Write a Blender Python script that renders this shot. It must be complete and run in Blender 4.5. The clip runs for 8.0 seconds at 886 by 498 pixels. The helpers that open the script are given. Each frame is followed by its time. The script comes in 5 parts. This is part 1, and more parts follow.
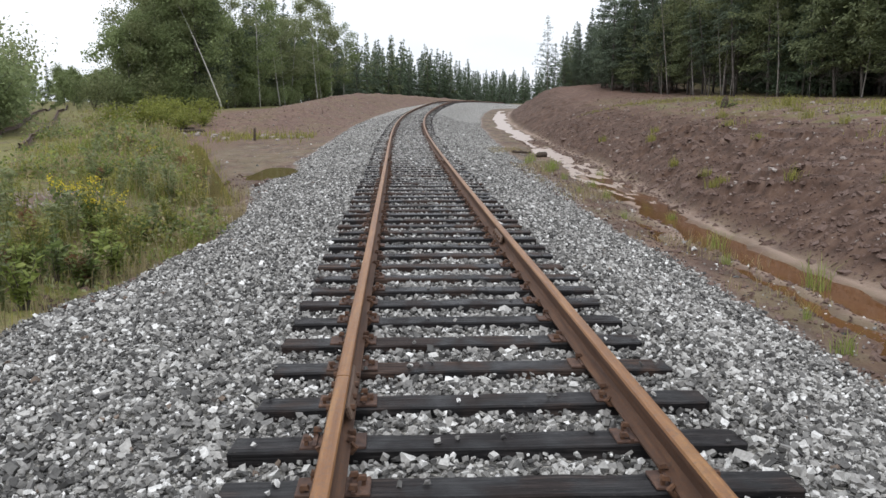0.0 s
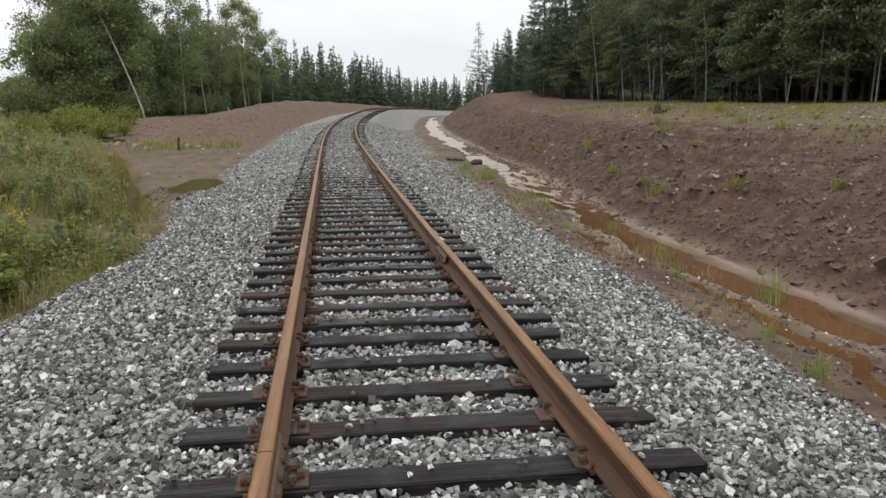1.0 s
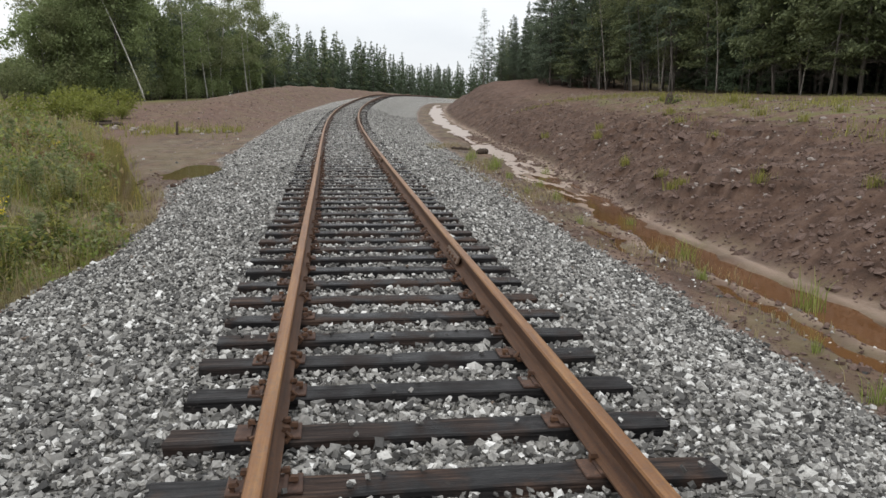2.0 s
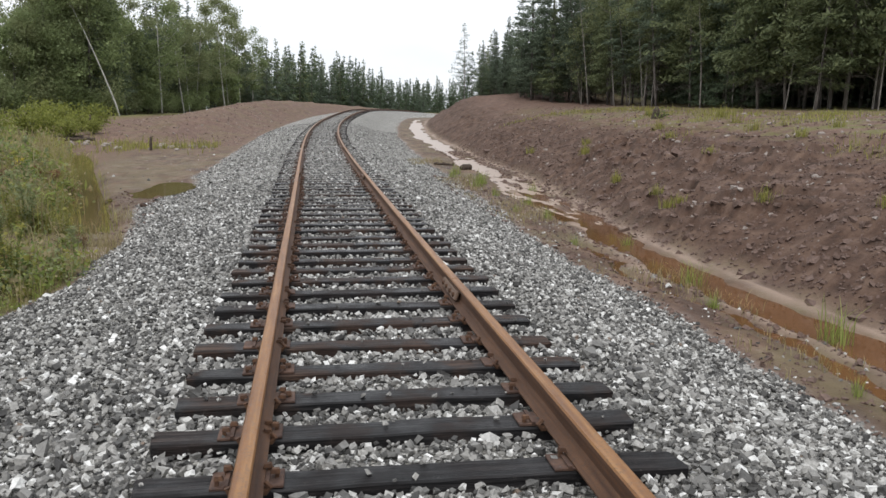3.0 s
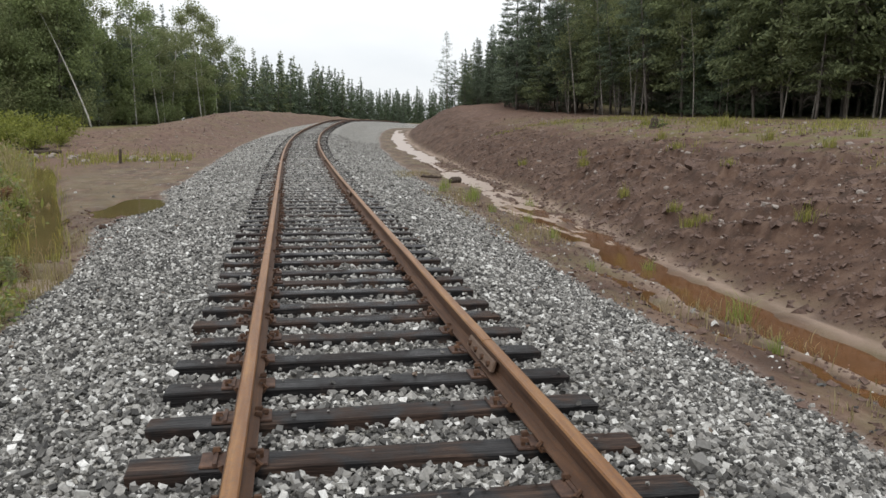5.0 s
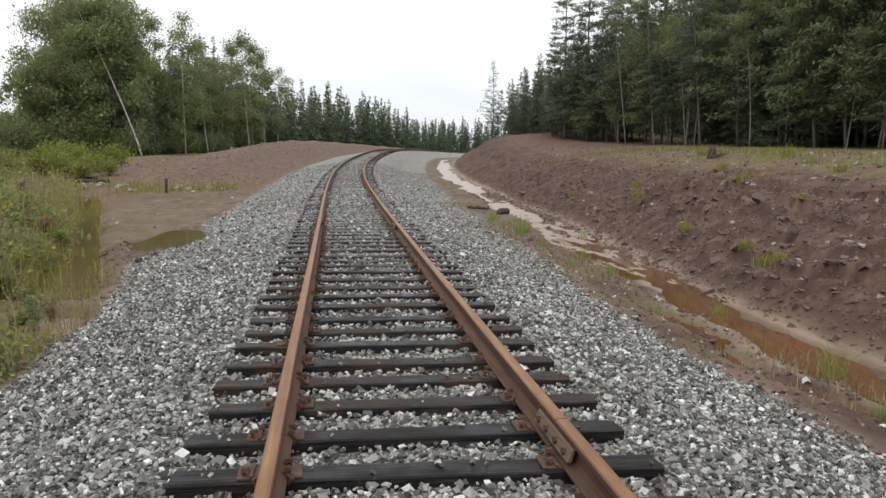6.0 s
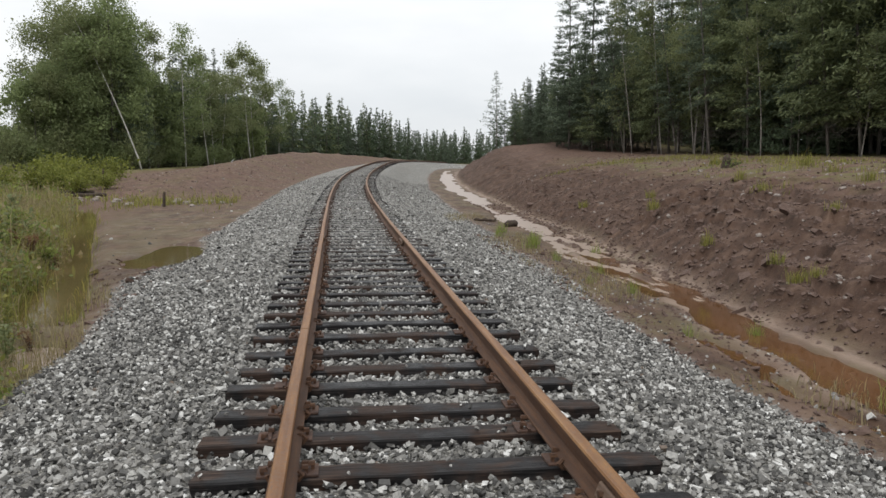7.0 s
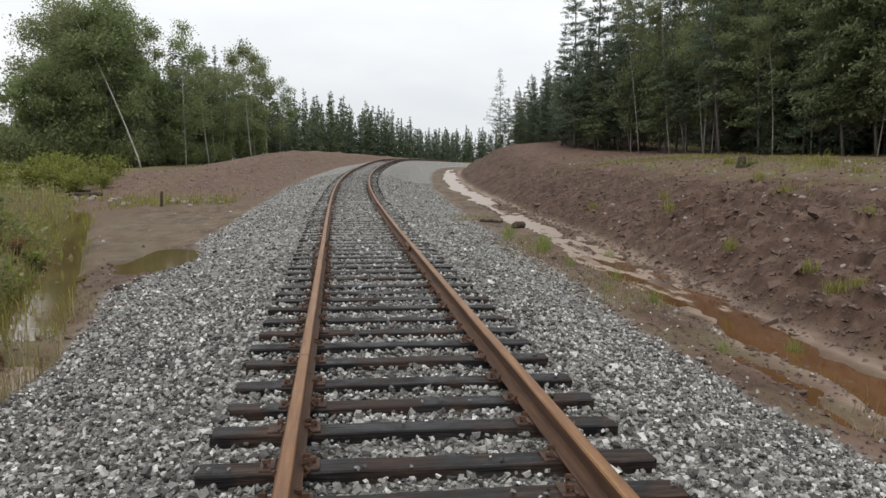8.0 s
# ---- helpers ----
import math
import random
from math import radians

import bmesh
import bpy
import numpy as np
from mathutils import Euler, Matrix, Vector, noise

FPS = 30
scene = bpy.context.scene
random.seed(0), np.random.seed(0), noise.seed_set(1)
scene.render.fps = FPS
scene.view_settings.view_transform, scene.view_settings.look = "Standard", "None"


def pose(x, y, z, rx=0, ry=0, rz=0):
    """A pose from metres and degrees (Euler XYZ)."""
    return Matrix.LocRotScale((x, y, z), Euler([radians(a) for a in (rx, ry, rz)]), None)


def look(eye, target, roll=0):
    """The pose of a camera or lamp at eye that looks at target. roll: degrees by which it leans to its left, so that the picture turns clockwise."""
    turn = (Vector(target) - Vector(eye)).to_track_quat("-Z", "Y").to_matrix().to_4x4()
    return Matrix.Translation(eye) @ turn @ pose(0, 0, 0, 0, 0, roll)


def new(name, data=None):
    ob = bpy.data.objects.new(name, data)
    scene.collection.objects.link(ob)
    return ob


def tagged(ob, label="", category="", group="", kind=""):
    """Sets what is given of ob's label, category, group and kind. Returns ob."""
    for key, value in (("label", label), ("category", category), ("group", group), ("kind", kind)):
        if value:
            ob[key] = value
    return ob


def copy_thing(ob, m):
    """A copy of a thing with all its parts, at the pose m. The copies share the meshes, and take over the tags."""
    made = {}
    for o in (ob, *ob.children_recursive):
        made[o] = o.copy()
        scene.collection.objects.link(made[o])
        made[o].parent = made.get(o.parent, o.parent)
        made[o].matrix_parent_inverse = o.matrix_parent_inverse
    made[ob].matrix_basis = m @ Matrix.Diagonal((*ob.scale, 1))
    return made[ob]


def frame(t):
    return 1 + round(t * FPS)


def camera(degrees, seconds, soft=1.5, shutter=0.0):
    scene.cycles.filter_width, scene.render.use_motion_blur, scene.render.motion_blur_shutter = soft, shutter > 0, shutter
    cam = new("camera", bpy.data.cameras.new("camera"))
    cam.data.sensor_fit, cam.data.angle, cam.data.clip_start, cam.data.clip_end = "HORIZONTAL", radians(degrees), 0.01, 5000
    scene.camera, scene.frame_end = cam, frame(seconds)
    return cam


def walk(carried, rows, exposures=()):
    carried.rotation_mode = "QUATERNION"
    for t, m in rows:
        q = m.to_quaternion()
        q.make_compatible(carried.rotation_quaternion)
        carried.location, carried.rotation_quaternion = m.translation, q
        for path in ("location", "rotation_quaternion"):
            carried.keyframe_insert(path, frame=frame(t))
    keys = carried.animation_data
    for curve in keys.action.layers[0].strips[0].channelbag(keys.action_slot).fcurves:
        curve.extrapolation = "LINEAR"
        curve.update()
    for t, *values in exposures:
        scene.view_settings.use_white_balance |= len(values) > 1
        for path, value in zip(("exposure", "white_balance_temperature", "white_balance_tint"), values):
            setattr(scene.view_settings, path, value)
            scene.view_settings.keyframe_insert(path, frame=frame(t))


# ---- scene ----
cam = camera(57.5, 8.0)
PATH = [
    (0, (-0.459, -0.113, 1.577), (-0.348, 1.853, 1.23), 0.3),
    (0.5, (-0.472, 0.284, 1.572), (-0.305, 2.252, 1.255), 0.2),
    (1, (-0.457, 0.703, 1.582), (-0.183, 2.656, 1.252), -0.0),
    (1.5, (-0.444, 1.102, 1.589), (-0.194, 3.062, 1.276), 0.8),
    (1.7, (-0.451, 1.262, 1.57), (-0.189, 3.215, 1.228), 0.8),
    (2.8, (-0.464, 2.247, 1.562), (-0.18, 4.192, 1.192), 0.8),
    (3, (-0.477, 2.416, 1.566), (-0.154, 4.363, 1.242), 0.8),
    (3.5, (-0.471, 2.848, 1.568), (-0.221, 4.806, 1.247), -0.0),
    (4, (-0.448, 3.269, 1.567), (-0.223, 5.23, 1.247), 0.2),
    (4.2, (-0.461, 3.431, 1.565), (-0.158, 5.382, 1.247), 0.4),
    (5.3, (-0.513, 4.464, 1.553), (-0.136, 6.406, 1.257), 0.7),
    (5.5, (-0.512, 4.646, 1.552), (-0.145, 6.588, 1.242), 1.2),
    (6, (-0.45, 5.095, 1.571), (-0.184, 7.064, 1.342), 0.7),
    (6.5, (-0.457, 5.556, 1.55), (-0.258, 7.535, 1.337), 0.9),
    (7, (-0.482, 6.018, 1.569), (-0.22, 7.99, 1.367), 0.3),
    (7.5, (-0.471, 6.462, 1.584), (-0.269, 8.441, 1.372), 0.4),
    (8, (-0.503, 6.905, 1.603), (-0.244, 8.877, 1.397), 0.4),
]
EXPOSURES = [(0, 0.57, 6200, 12), (0.5, 0.42, 6400, 11), (1, 0.34, 6500, 10), (1.5, 0.32, 6500, 10), (3, 0.56, 6350, 11), (3.5, 0.53, 6500, 10), (4.2, 0.47, 6500, 10), (5.5, 0.40, 6500, 10), (6, 0.45, 6500, 10), (6.5, 0.27, 6500, 10), (8, 0.24, 6500, 10)]
walk(cam, [(t, look(eye, target, roll)) for t, eye, target, roll in PATH], EXPOSURES)
SKY = 1.0

# world: overcast sky, white cloud with a little of the clear sky showing through
SUN_EL, SUN_AZ = radians(50), radians(205)
world = bpy.data.worlds.new("overcast")
scene.world = world
world.use_nodes = True
wn, wl = world.node_tree.nodes, world.node_tree.links
wn.clear()
w_out = wn.new("ShaderNodeOutputWorld")
w_bg = wn.new("ShaderNodeBackground")
w_sky = wn.new("ShaderNodeTexSky")
w_sky.sky_type, w_sky.sun_disc, w_sky.sun_elevation, w_sky.sun_rotation = "NISHITA", False, SUN_EL, SUN_AZ
w_dim = wn.new("ShaderNodeVectorMath")
w_dim.operation = "SCALE"
w_dim.inputs["Scale"].default_value = 0.1
w_co = wn.new("ShaderNodeTexCoord")
w_map = wn.new("ShaderNodeMapping")
w_map.inputs["Scale"].default_value = (1.0, 1.0, 3.2)
w_noise = wn.new("ShaderNodeTexNoise")
w_noise.inputs["Scale"].default_value, w_noise.inputs["Detail"].default_value = 2.2, 5
w_ramp = wn.new("ShaderNodeValToRGB")
w_ramp.color_ramp.elements[0].position, w_ramp.color_ramp.elements[0].color = 0.3, (0.74, 0.775, 0.81, 1)
w_ramp.color_ramp.elements[1].position, w_ramp.color_ramp.elements[1].color = 0.68, (0.985, 0.995, 1.0, 1)
w_mix = wn.new("ShaderNodeMix")
w_mix.data_type = "RGBA"
w_mix.inputs["Factor"].default_value = 0.94
wl.new(w_sky.outputs[0], w_dim.inputs[0])
wl.new(w_co.outputs["Generated"], w_map.inputs["Vector"])
wl.new(w_map.outputs[0], w_noise.inputs["Vector"])
wl.new(w_noise.outputs["Fac"], w_ramp.inputs[0])
wl.new(w_dim.outputs[0], w_mix.inputs["A"])
wl.new(w_ramp.outputs[0], w_mix.inputs["B"])
wl.new(w_mix.outputs["Result"], w_bg.inputs["Color"])
# an overcast sky is brighter overhead than at the horizon
w_sep, w_grade = wn.new("ShaderNodeSeparateXYZ"), wn.new("ShaderNodeMapRange")
w_grade.inputs["To Min"].default_value, w_grade.inputs["To Max"].default_value = 0.82 * SKY, 1.52 * SKY
wl.new(w_co.outputs["Generated"], w_sep.inputs[0])
wl.new(w_sep.outputs["Z"], w_grade.inputs["Value"])
wl.new(w_grade.outputs[0], w_bg.inputs["Strength"])
wl.new(w_bg.outputs[0], w_out.inputs["Surface"])

sun = new("sun", bpy.data.lights.new("sun", "SUN"))
sun.data.energy, sun.data.angle, sun.data.color = 1.1, radians(40), (1.0, 0.97, 0.92)
sun.matrix_world = look((0, 0, 60), (-60 * math.cos(SUN_EL) * math.sin(SUN_AZ), -60 * math.cos(SUN_EL) * math.cos(SUN_AZ), 60 - 60 * math.sin(SUN_EL)))


# ---- materials ----
class Nodes:
    """A small builder for a principled material."""

    def __init__(self, name, rough=0.8, spec=0.3, metal=0.0):
        self.m = bpy.data.materials.new(name)
        self.m.use_nodes = True
        self.t = self.m.node_tree
        self.b = self.t.nodes["Principled BSDF"]
        self.b.inputs["Roughness"].default_value = rough
        self.b.inputs["Specular IOR Level"].default_value = spec
        self.b.inputs["Metallic"].default_value = metal

    def put(self, socket, value):
        if hasattr(value, "is_linked"):
            self.t.links.new(value, socket)
        else:
            socket.default_value = value

    def coords(self, scale=(1, 1, 1), kind="Object"):
        c, m = self.t.nodes.new("ShaderNodeTexCoord"), self.t.nodes.new("ShaderNodeMapping")
        m.inputs["Scale"].default_value = scale
        self.t.links.new(c.outputs[kind], m.inputs["Vector"])
        return m.outputs[0]

    def place(self, scale=(1, 1, 1)):
        g, m = self.t.nodes.new("ShaderNodeNewGeometry"), self.t.nodes.new("ShaderNodeMapping")
        m.inputs["Scale"].default_value = scale
        self.t.links.new(g.outputs["Position"], m.inputs["Vector"])
        return m.outputs[0]

    def noise(self, vec, scale, detail=4.0, rough=0.6):
        n = self.t.nodes.new("ShaderNodeTexNoise")
        n.inputs["Scale"].default_value, n.inputs["Detail"].default_value, n.inputs["Roughness"].default_value = scale, detail, rough
        self.t.links.new(vec, n.inputs["Vector"])
        return n.outputs["Fac"]

    def voronoi(self, vec, scale, out="Distance", feature="F1"):
        n = self.t.nodes.new("ShaderNodeTexVoronoi")
        n.feature = feature
        n.inputs["Scale"].default_value = scale
        self.t.links.new(vec, n.inputs["Vector"])
        return n.outputs[out]

    def ramp(self, fac, *stops):
        r = self.t.nodes.new("ShaderNodeValToRGB")
        while len(r.color_ramp.elements) < len(stops):
            r.color_ramp.elements.new(0.5)
        for e, (p, c) in zip(r.color_ramp.elements, stops):
            e.position = p
            e.color = (*c, 1) if hasattr(c, "__len__") else (c, c, c, 1)
        self.put(r.inputs[0], fac)
        return r.outputs[0]

    def mix(self, fac, a, b, blend="MIX"):
        n = self.t.nodes.new("ShaderNodeMix")
        n.data_type, n.blend_type = "RGBA", blend
        for key, v in (("Factor", fac), ("A", a), ("B", b)):
            s = n.inputs[key] if key == "Factor" else [i for i in n.inputs if i.name == key and i.type == "RGBA"][0]
            if isinstance(v, tuple) and len(v) == 3:
                v = (*v, 1)
            self.put(s, v)
        return [o for o in n.outputs if o.type == "RGBA"][0]

    def calc(self, op, a, b=0.0):
        n = self.t.nodes.new("ShaderNodeMath")
        n.operation, n.use_clamp = op, op in ("ADD", "SUBTRACT", "MULTIPLY")
        self.put(n.inputs[0], a), self.put(n.inputs[1], b)
        return n.outputs[0]

    def attribute(self, name):
        n = self.t.nodes.new("ShaderNodeAttribute")
        n.attribute_name = name
        return n.outputs["Fac"]

    def island(self):
        return self.t.nodes.new("ShaderNodeNewGeometry").outputs["Random Per Island"]

    def chance(self):
        return self.t.nodes.new("ShaderNodeObjectInfo").outputs["Random"]

    def bump(self, height, strength=0.4, distance=0.02):
        n = self.t.nodes.new("ShaderNodeBump")
        n.inputs["Strength"].default_value, n.inputs["Distance"].default_value = strength, distance
        self.t.links.new(height, n.inputs["Height"])
        self.t.links.new(n.outputs[0], self.b.inputs["Normal"])

    def done(self, color, rough=None):
        self.put(self.b.inputs["Base Color"], (*color, 1) if isinstance(color, tuple) else color)
        if rough is not None:
            self.put(self.b.inputs["Roughness"], rough)
        return self.m


def ground_material():
    n = Nodes("earth_and_ballast", 0.85, 0.25)
    p = n.place()
    big, mid, fine = n.noise(p, 0.35, 3), n.noise(p, 2.3, 5, 0.65), n.noise(p, 17, 5, 0.7)
    soil = n.ramp(mid, (0.3, (0.067, 0.038, 0.028)), (0.5, (0.114, 0.068, 0.049)), (0.72, (0.172, 0.113, 0.084)))
    soil = n.mix(n.ramp(big, (0.35, 0.0), (0.65, 0.7)), soil, (0.112, 0.069, 0.052))
    soil = n.mix(n.ramp(fine, (0.62, 0.0), (0.72, 0.55)), soil, (0.24, 0.20, 0.18))
    soil = n.mix(n.ramp(fine, (0.28, 0.8), (0.42, 0.0)), soil, (0.04, 0.027, 0.022))
    streak = n.noise(n.place((1.9, 0.5, 1.4)), 2.2, 5, 0.7)
    soil = n.mix(n.ramp(streak, (0.3, 0.75), (0.46, 0.0)), soil, (0.048, 0.029, 0.022))
    soil = n.mix(n.ramp(streak, (0.56, 0.0), (0.72, 0.6)), soil, (0.19, 0.135, 0.108))
    moss = n.ramp(n.noise(p, 0.8, 5, 0.7), (0.46, 0.0), (0.60, 0.8))
    moss = n.calc("MULTIPLY", moss, n.attribute("moss"))
    soil = n.mix(moss, soil, (0.115, 0.112, 0.038))
    band = n.noise(n.place((2.1, 0.55, 1.0)), 1.1, 5, 0.65)
    silt = n.ramp(band, (0.40, (0.050, 0.027, 0.016)), (0.50, (0.082, 0.047, 0.028)), (0.59, (0.118, 0.073, 0.046)), (0.70, (0.185, 0.130, 0.092)))
    silt = n.mix(n.ramp(n.noise(p, 0.9, 3), (0.42, 0.0), (0.60, 0.75)), silt, (0.112, 0.088, 0.044))
    silt = n.mix(n.ramp(fine, (0.30, 0.6), (0.45, 0.0)), silt, (0.05, 0.032, 0.024))
    dug = n.ramp(mid, (0.32, (0.030, 0.017, 0.011)), (0.5, (0.070, 0.040, 0.027)), (0.68, (0.122, 0.078, 0.055)))
    soil = n.mix(n.attribute("dug"), soil, n.mix(n.ramp(fine, (0.62, 0.0), (0.7, 0.6)), dug, (0.2, 0.165, 0.15)))
    wet = n.calc("MULTIPLY", n.attribute("wet"), n.ramp(n.noise(p, 1.3, 4), (0.3, 0.55), (0.55, 1.0)))
    earth = n.mix(wet, soil, silt)
    earth = n.mix(n.calc("MULTIPLY", n.attribute("pale"), n.ramp(band, (0.35, 0.25), (0.55, 0.95))), earth, (0.245, 0.180, 0.138))
    litter = n.ramp(n.noise(p, 5, 6, 0.7), (0.3, (0.055, 0.06, 0.018)), (0.5, (0.13, 0.125, 0.04)), (0.7, (0.20, 0.16, 0.075)))
    bare = n.ramp(n.noise(p, 1.1, 5, 0.7), (0.50, 0.0), (0.62, 0.8))
    litter = n.mix(bare, litter, (0.105, 0.078, 0.052))
    earth = n.mix(n.attribute("grass"), earth, litter)
    cell = n.voronoi(p, 23, "Color")
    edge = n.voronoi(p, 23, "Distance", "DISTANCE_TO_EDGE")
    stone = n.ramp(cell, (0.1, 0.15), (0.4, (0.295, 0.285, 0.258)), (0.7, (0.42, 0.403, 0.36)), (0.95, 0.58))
    # gaps between the stone cells: crevice shade put into the colour as dark rims
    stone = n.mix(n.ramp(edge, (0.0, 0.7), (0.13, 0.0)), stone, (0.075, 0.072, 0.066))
    far = n.noise(p, 0.5, 4)
    stone = n.mix(n.ramp(far, (0.4, 0.0), (0.7, 0.25)), stone, (0.31, 0.285, 0.25))
    gravel = n.attribute("gravel")
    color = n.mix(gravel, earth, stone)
    h = n.mix(n.calc("MULTIPLY", gravel, 0.75), n.calc("ADD", n.calc("MULTIPLY", fine, 0.35), n.calc("MULTIPLY", mid, 0.6)), n.ramp(edge, (0.0, 0.0), (0.3, 0.5)))
    n.bump(h, 1.0, 0.09)
    rough = n.mix(wet, (0.9, 0.9, 0.9), n.ramp(mid, (0.35, 0.55), (0.65, 0.85)))
    return n.done(color, rough)


def stone_material():
    n = Nodes("crushed_stone", 0.8, 0.3)
    r = n.island()
    tone = n.ramp(r, (0.0, (0.045, 0.043, 0.041)), (0.2, (0.105, 0.102, 0.096)), (0.5, (0.245, 0.237, 0.221)), (0.75, (0.36, 0.348, 0.323)), (0.9, (0.53, 0.52, 0.49)), (1.0, (0.78, 0.77, 0.74)))
    tone = n.mix(n.ramp(n.calc("FRACT", n.calc("MULTIPLY", r, 37.0)), (0.90, 0.0), (0.94, 0.6)), tone, (0.27, 0.20, 0.15))
    f = n.noise(n.place(), 55, 4, 0.7)
    tone = n.mix(0.8, tone, n.ramp(f, (0.25, 0.35), (0.75, 1.0)), "MULTIPLY")
    n.bump(f, 0.5, 0.006)
    return n.done(tone)


def rust_material(name, a, b, c, rough=0.6, stretch=(30, 1.2, 30)):
    n = Nodes(name, rough, 0.4, 0.15)
    s = n.noise(n.place(stretch), 1.0, 5, 0.65)
    f = n.noise(n.place(), 60, 5, 0.7)
    g = n.noise(n.place(), 4.5, 3)
    col = n.ramp(s, (0.3, a), (0.5, b), (0.72, c))
    col = n.mix(n.ramp(f, (0.35, 0.65), (0.5, 0.0)), col, tuple(v * 0.45 for v in a))
    col = n.mix(n.ramp(g, (0.5, 0.0), (0.75, 0.45)), col, tuple(v * 0.6 for v in b))
    n.bump(f, 0.3, 0.003)
    return n.done(col, n.ramp(f, (0.3, rough - 0.12), (0.7, rough + 0.2)))


def tie_material():
    """Old creosoted timber: black and brown grain, long checks, damp patches."""
    n = Nodes("creosoted_timber", 0.6, 0.16)
    r = n.chance()
    grain = n.noise(n.coords((1.6, 30, 30)), 1.0, 6, 0.75)
    split = n.noise(n.coords((0.8, 52, 52)), 1.0, 3)
    big, fine = n.noise(n.place(), 2.6, 4), n.noise(n.place(), 38, 4, 0.7)
    col = n.ramp(grain, (0.34, (0.003, 0.0028, 0.003)), (0.5, (0.009, 0.0085, 0.009)), (0.66, (0.036, 0.033, 0.033)))
    brown = n.ramp(grain, (0.34, (0.010, 0.0065, 0.005)), (0.5, (0.034, 0.021, 0.016)), (0.68, (0.105, 0.069, 0.050)))
    share = n.calc("MULTIPLY", n.ramp(big, (0.46, 0.0), (0.58, 1.0)), n.ramp(r, (0.1, 0.1), (0.8, 0.95)))
    col = n.mix(share, col, brown)
    col = n.mix(n.ramp(fine, (0.62, 0.0), (0.72, 0.5)), col, (0.085, 0.075, 0.066))
    col = n.mix(n.ramp(split, (0.30, 0.95), (0.37, 0.0)), col, (0.003, 0.003, 0.003))
    n.bump(n.mix(0.5, grain, split), 1.0, 0.014)
    return n.done(col, n.ramp(big, (0.36, 0.34), (0.6, 0.75)))


def leaf_material(name, dark, light, spread=0.5, rough=0.6):
    n = Nodes(name, rough, 0.25)
    r, o = n.island(), n.chance()
    col = n.ramp(r, (0.0, dark), (0.6, tuple((a + b) / 2 for a, b in zip(dark, light))), (1.0, light))
    col = n.mix(n.ramp(o, (0.0, 0.0), (1.0, spread)), col, tuple(v * 0.55 for v in dark))
    m = n.done(col)
    through_light, both = n.t.nodes.new("ShaderNodeBsdfTranslucent"), n.t.nodes.new("ShaderNodeMixShader")
    both.inputs[0].default_value = 0.52
    n.t.links.new(col, through_light.inputs["Color"])
    n.t.links.new(n.b.outputs[0], both.inputs[1])
    n.t.links.new(through_light.outputs[0], both.inputs[2])
    n.t.links.new(both.outputs[0], n.t.nodes["Material Output"].inputs["Surface"])
    return m


def bark_material(name, a, b, c, marks=0.0):
    n = Nodes(name, 0.85, 0.2)
    s = n.noise(n.coords((9, 9, 2.2)), 1.0, 5, 0.7)
    col = n.ramp(s, (0.3, a), (0.5, b), (0.7, c))
    if marks:
        k = n.noise(n.coords((3, 3, 14)), 1.0, 3)
        col = n.mix(n.ramp(k, (0.3, marks), (0.4, 0.0)), col, (0.03, 0.028, 0.026))
    n.bump(s, 0.6, 0.02)
    return n.done(col)


def water_material(name, color, rough=0.06, silt=None):
    """Shallow muddy water; with silt, pale where it runs thin and milky, more so upstream."""
    n = Nodes(name, rough, 0.5)
    p = n.place((1.0, 1.0, 1.0))
    col = n.ramp(n.noise(p, 0.9, 4), (0.35, tuple(v * 0.75 for v in color)), (0.65, color))
    n.bump(n.noise(p, 7, 2), 0.15, 0.01)
    if silt is None:
        return n.done(col)
    sep, rise = n.t.nodes.new("ShaderNodeSeparateXYZ"), n.t.nodes.new("ShaderNodeMapRange")
    n.t.links.new(p, sep.inputs[0])
    n.t.links.new(sep.outputs["Y"], rise.inputs["Value"])
    rise.inputs["From Min"].default_value, rise.inputs["From Max"].default_value = 16, 34
    rise.inputs["To Min"].default_value, rise.inputs["To Max"].default_value = -0.12, 0.30
    patch = n.t.nodes.new("ShaderNodeMath")
    patch.operation = "ADD"
    n.t.links.new(n.noise(n.place((1.6, 0.45, 1.0)), 1.3, 4, 0.6), patch.inputs[0])
    n.t.links.new(rise.outputs[0], patch.inputs[1])
    thin = n.ramp(patch.outputs[0], (0.52, 0.0), (0.60, 1.0))
    return n.done(n.mix(thin, col, silt), n.mix(thin, (rough, rough, rough), (0.36, 0.36, 0.36)))


def rough_material(name, a, b, scale=20, rough=0.85):
    n = Nodes(name, rough, 0.25)
    f = n.noise(n.place(), scale, 5, 0.7)
    n.bump(f, 0.5, 0.01)
    return n.done(n.ramp(f, (0.3, a), (0.7, b)))


M_GROUND = ground_material()
M_STONE = stone_material()
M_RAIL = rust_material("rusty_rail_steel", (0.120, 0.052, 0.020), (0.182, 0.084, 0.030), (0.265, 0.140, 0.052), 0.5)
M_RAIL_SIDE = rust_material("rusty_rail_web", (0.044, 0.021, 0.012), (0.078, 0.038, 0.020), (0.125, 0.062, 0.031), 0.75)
M_PLATE = rust_material("rusty_plate", (0.032, 0.018, 0.014), (0.072, 0.040, 0.028), (0.135, 0.076, 0.050), 0.75, (12, 12, 12))
M_BAR = rust_material("worn_joint_bar", (0.075, 0.042, 0.028), (0.125, 0.078, 0.052), (0.20, 0.145, 0.11), 0.6)
M_TIE = tie_material()
M_SPRUCE = leaf_material("spruce_needles", (0.095, 0.122, 0.085), (0.20, 0.245, 0.16), 0.4)
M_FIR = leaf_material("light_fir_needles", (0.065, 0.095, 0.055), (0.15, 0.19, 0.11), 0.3)
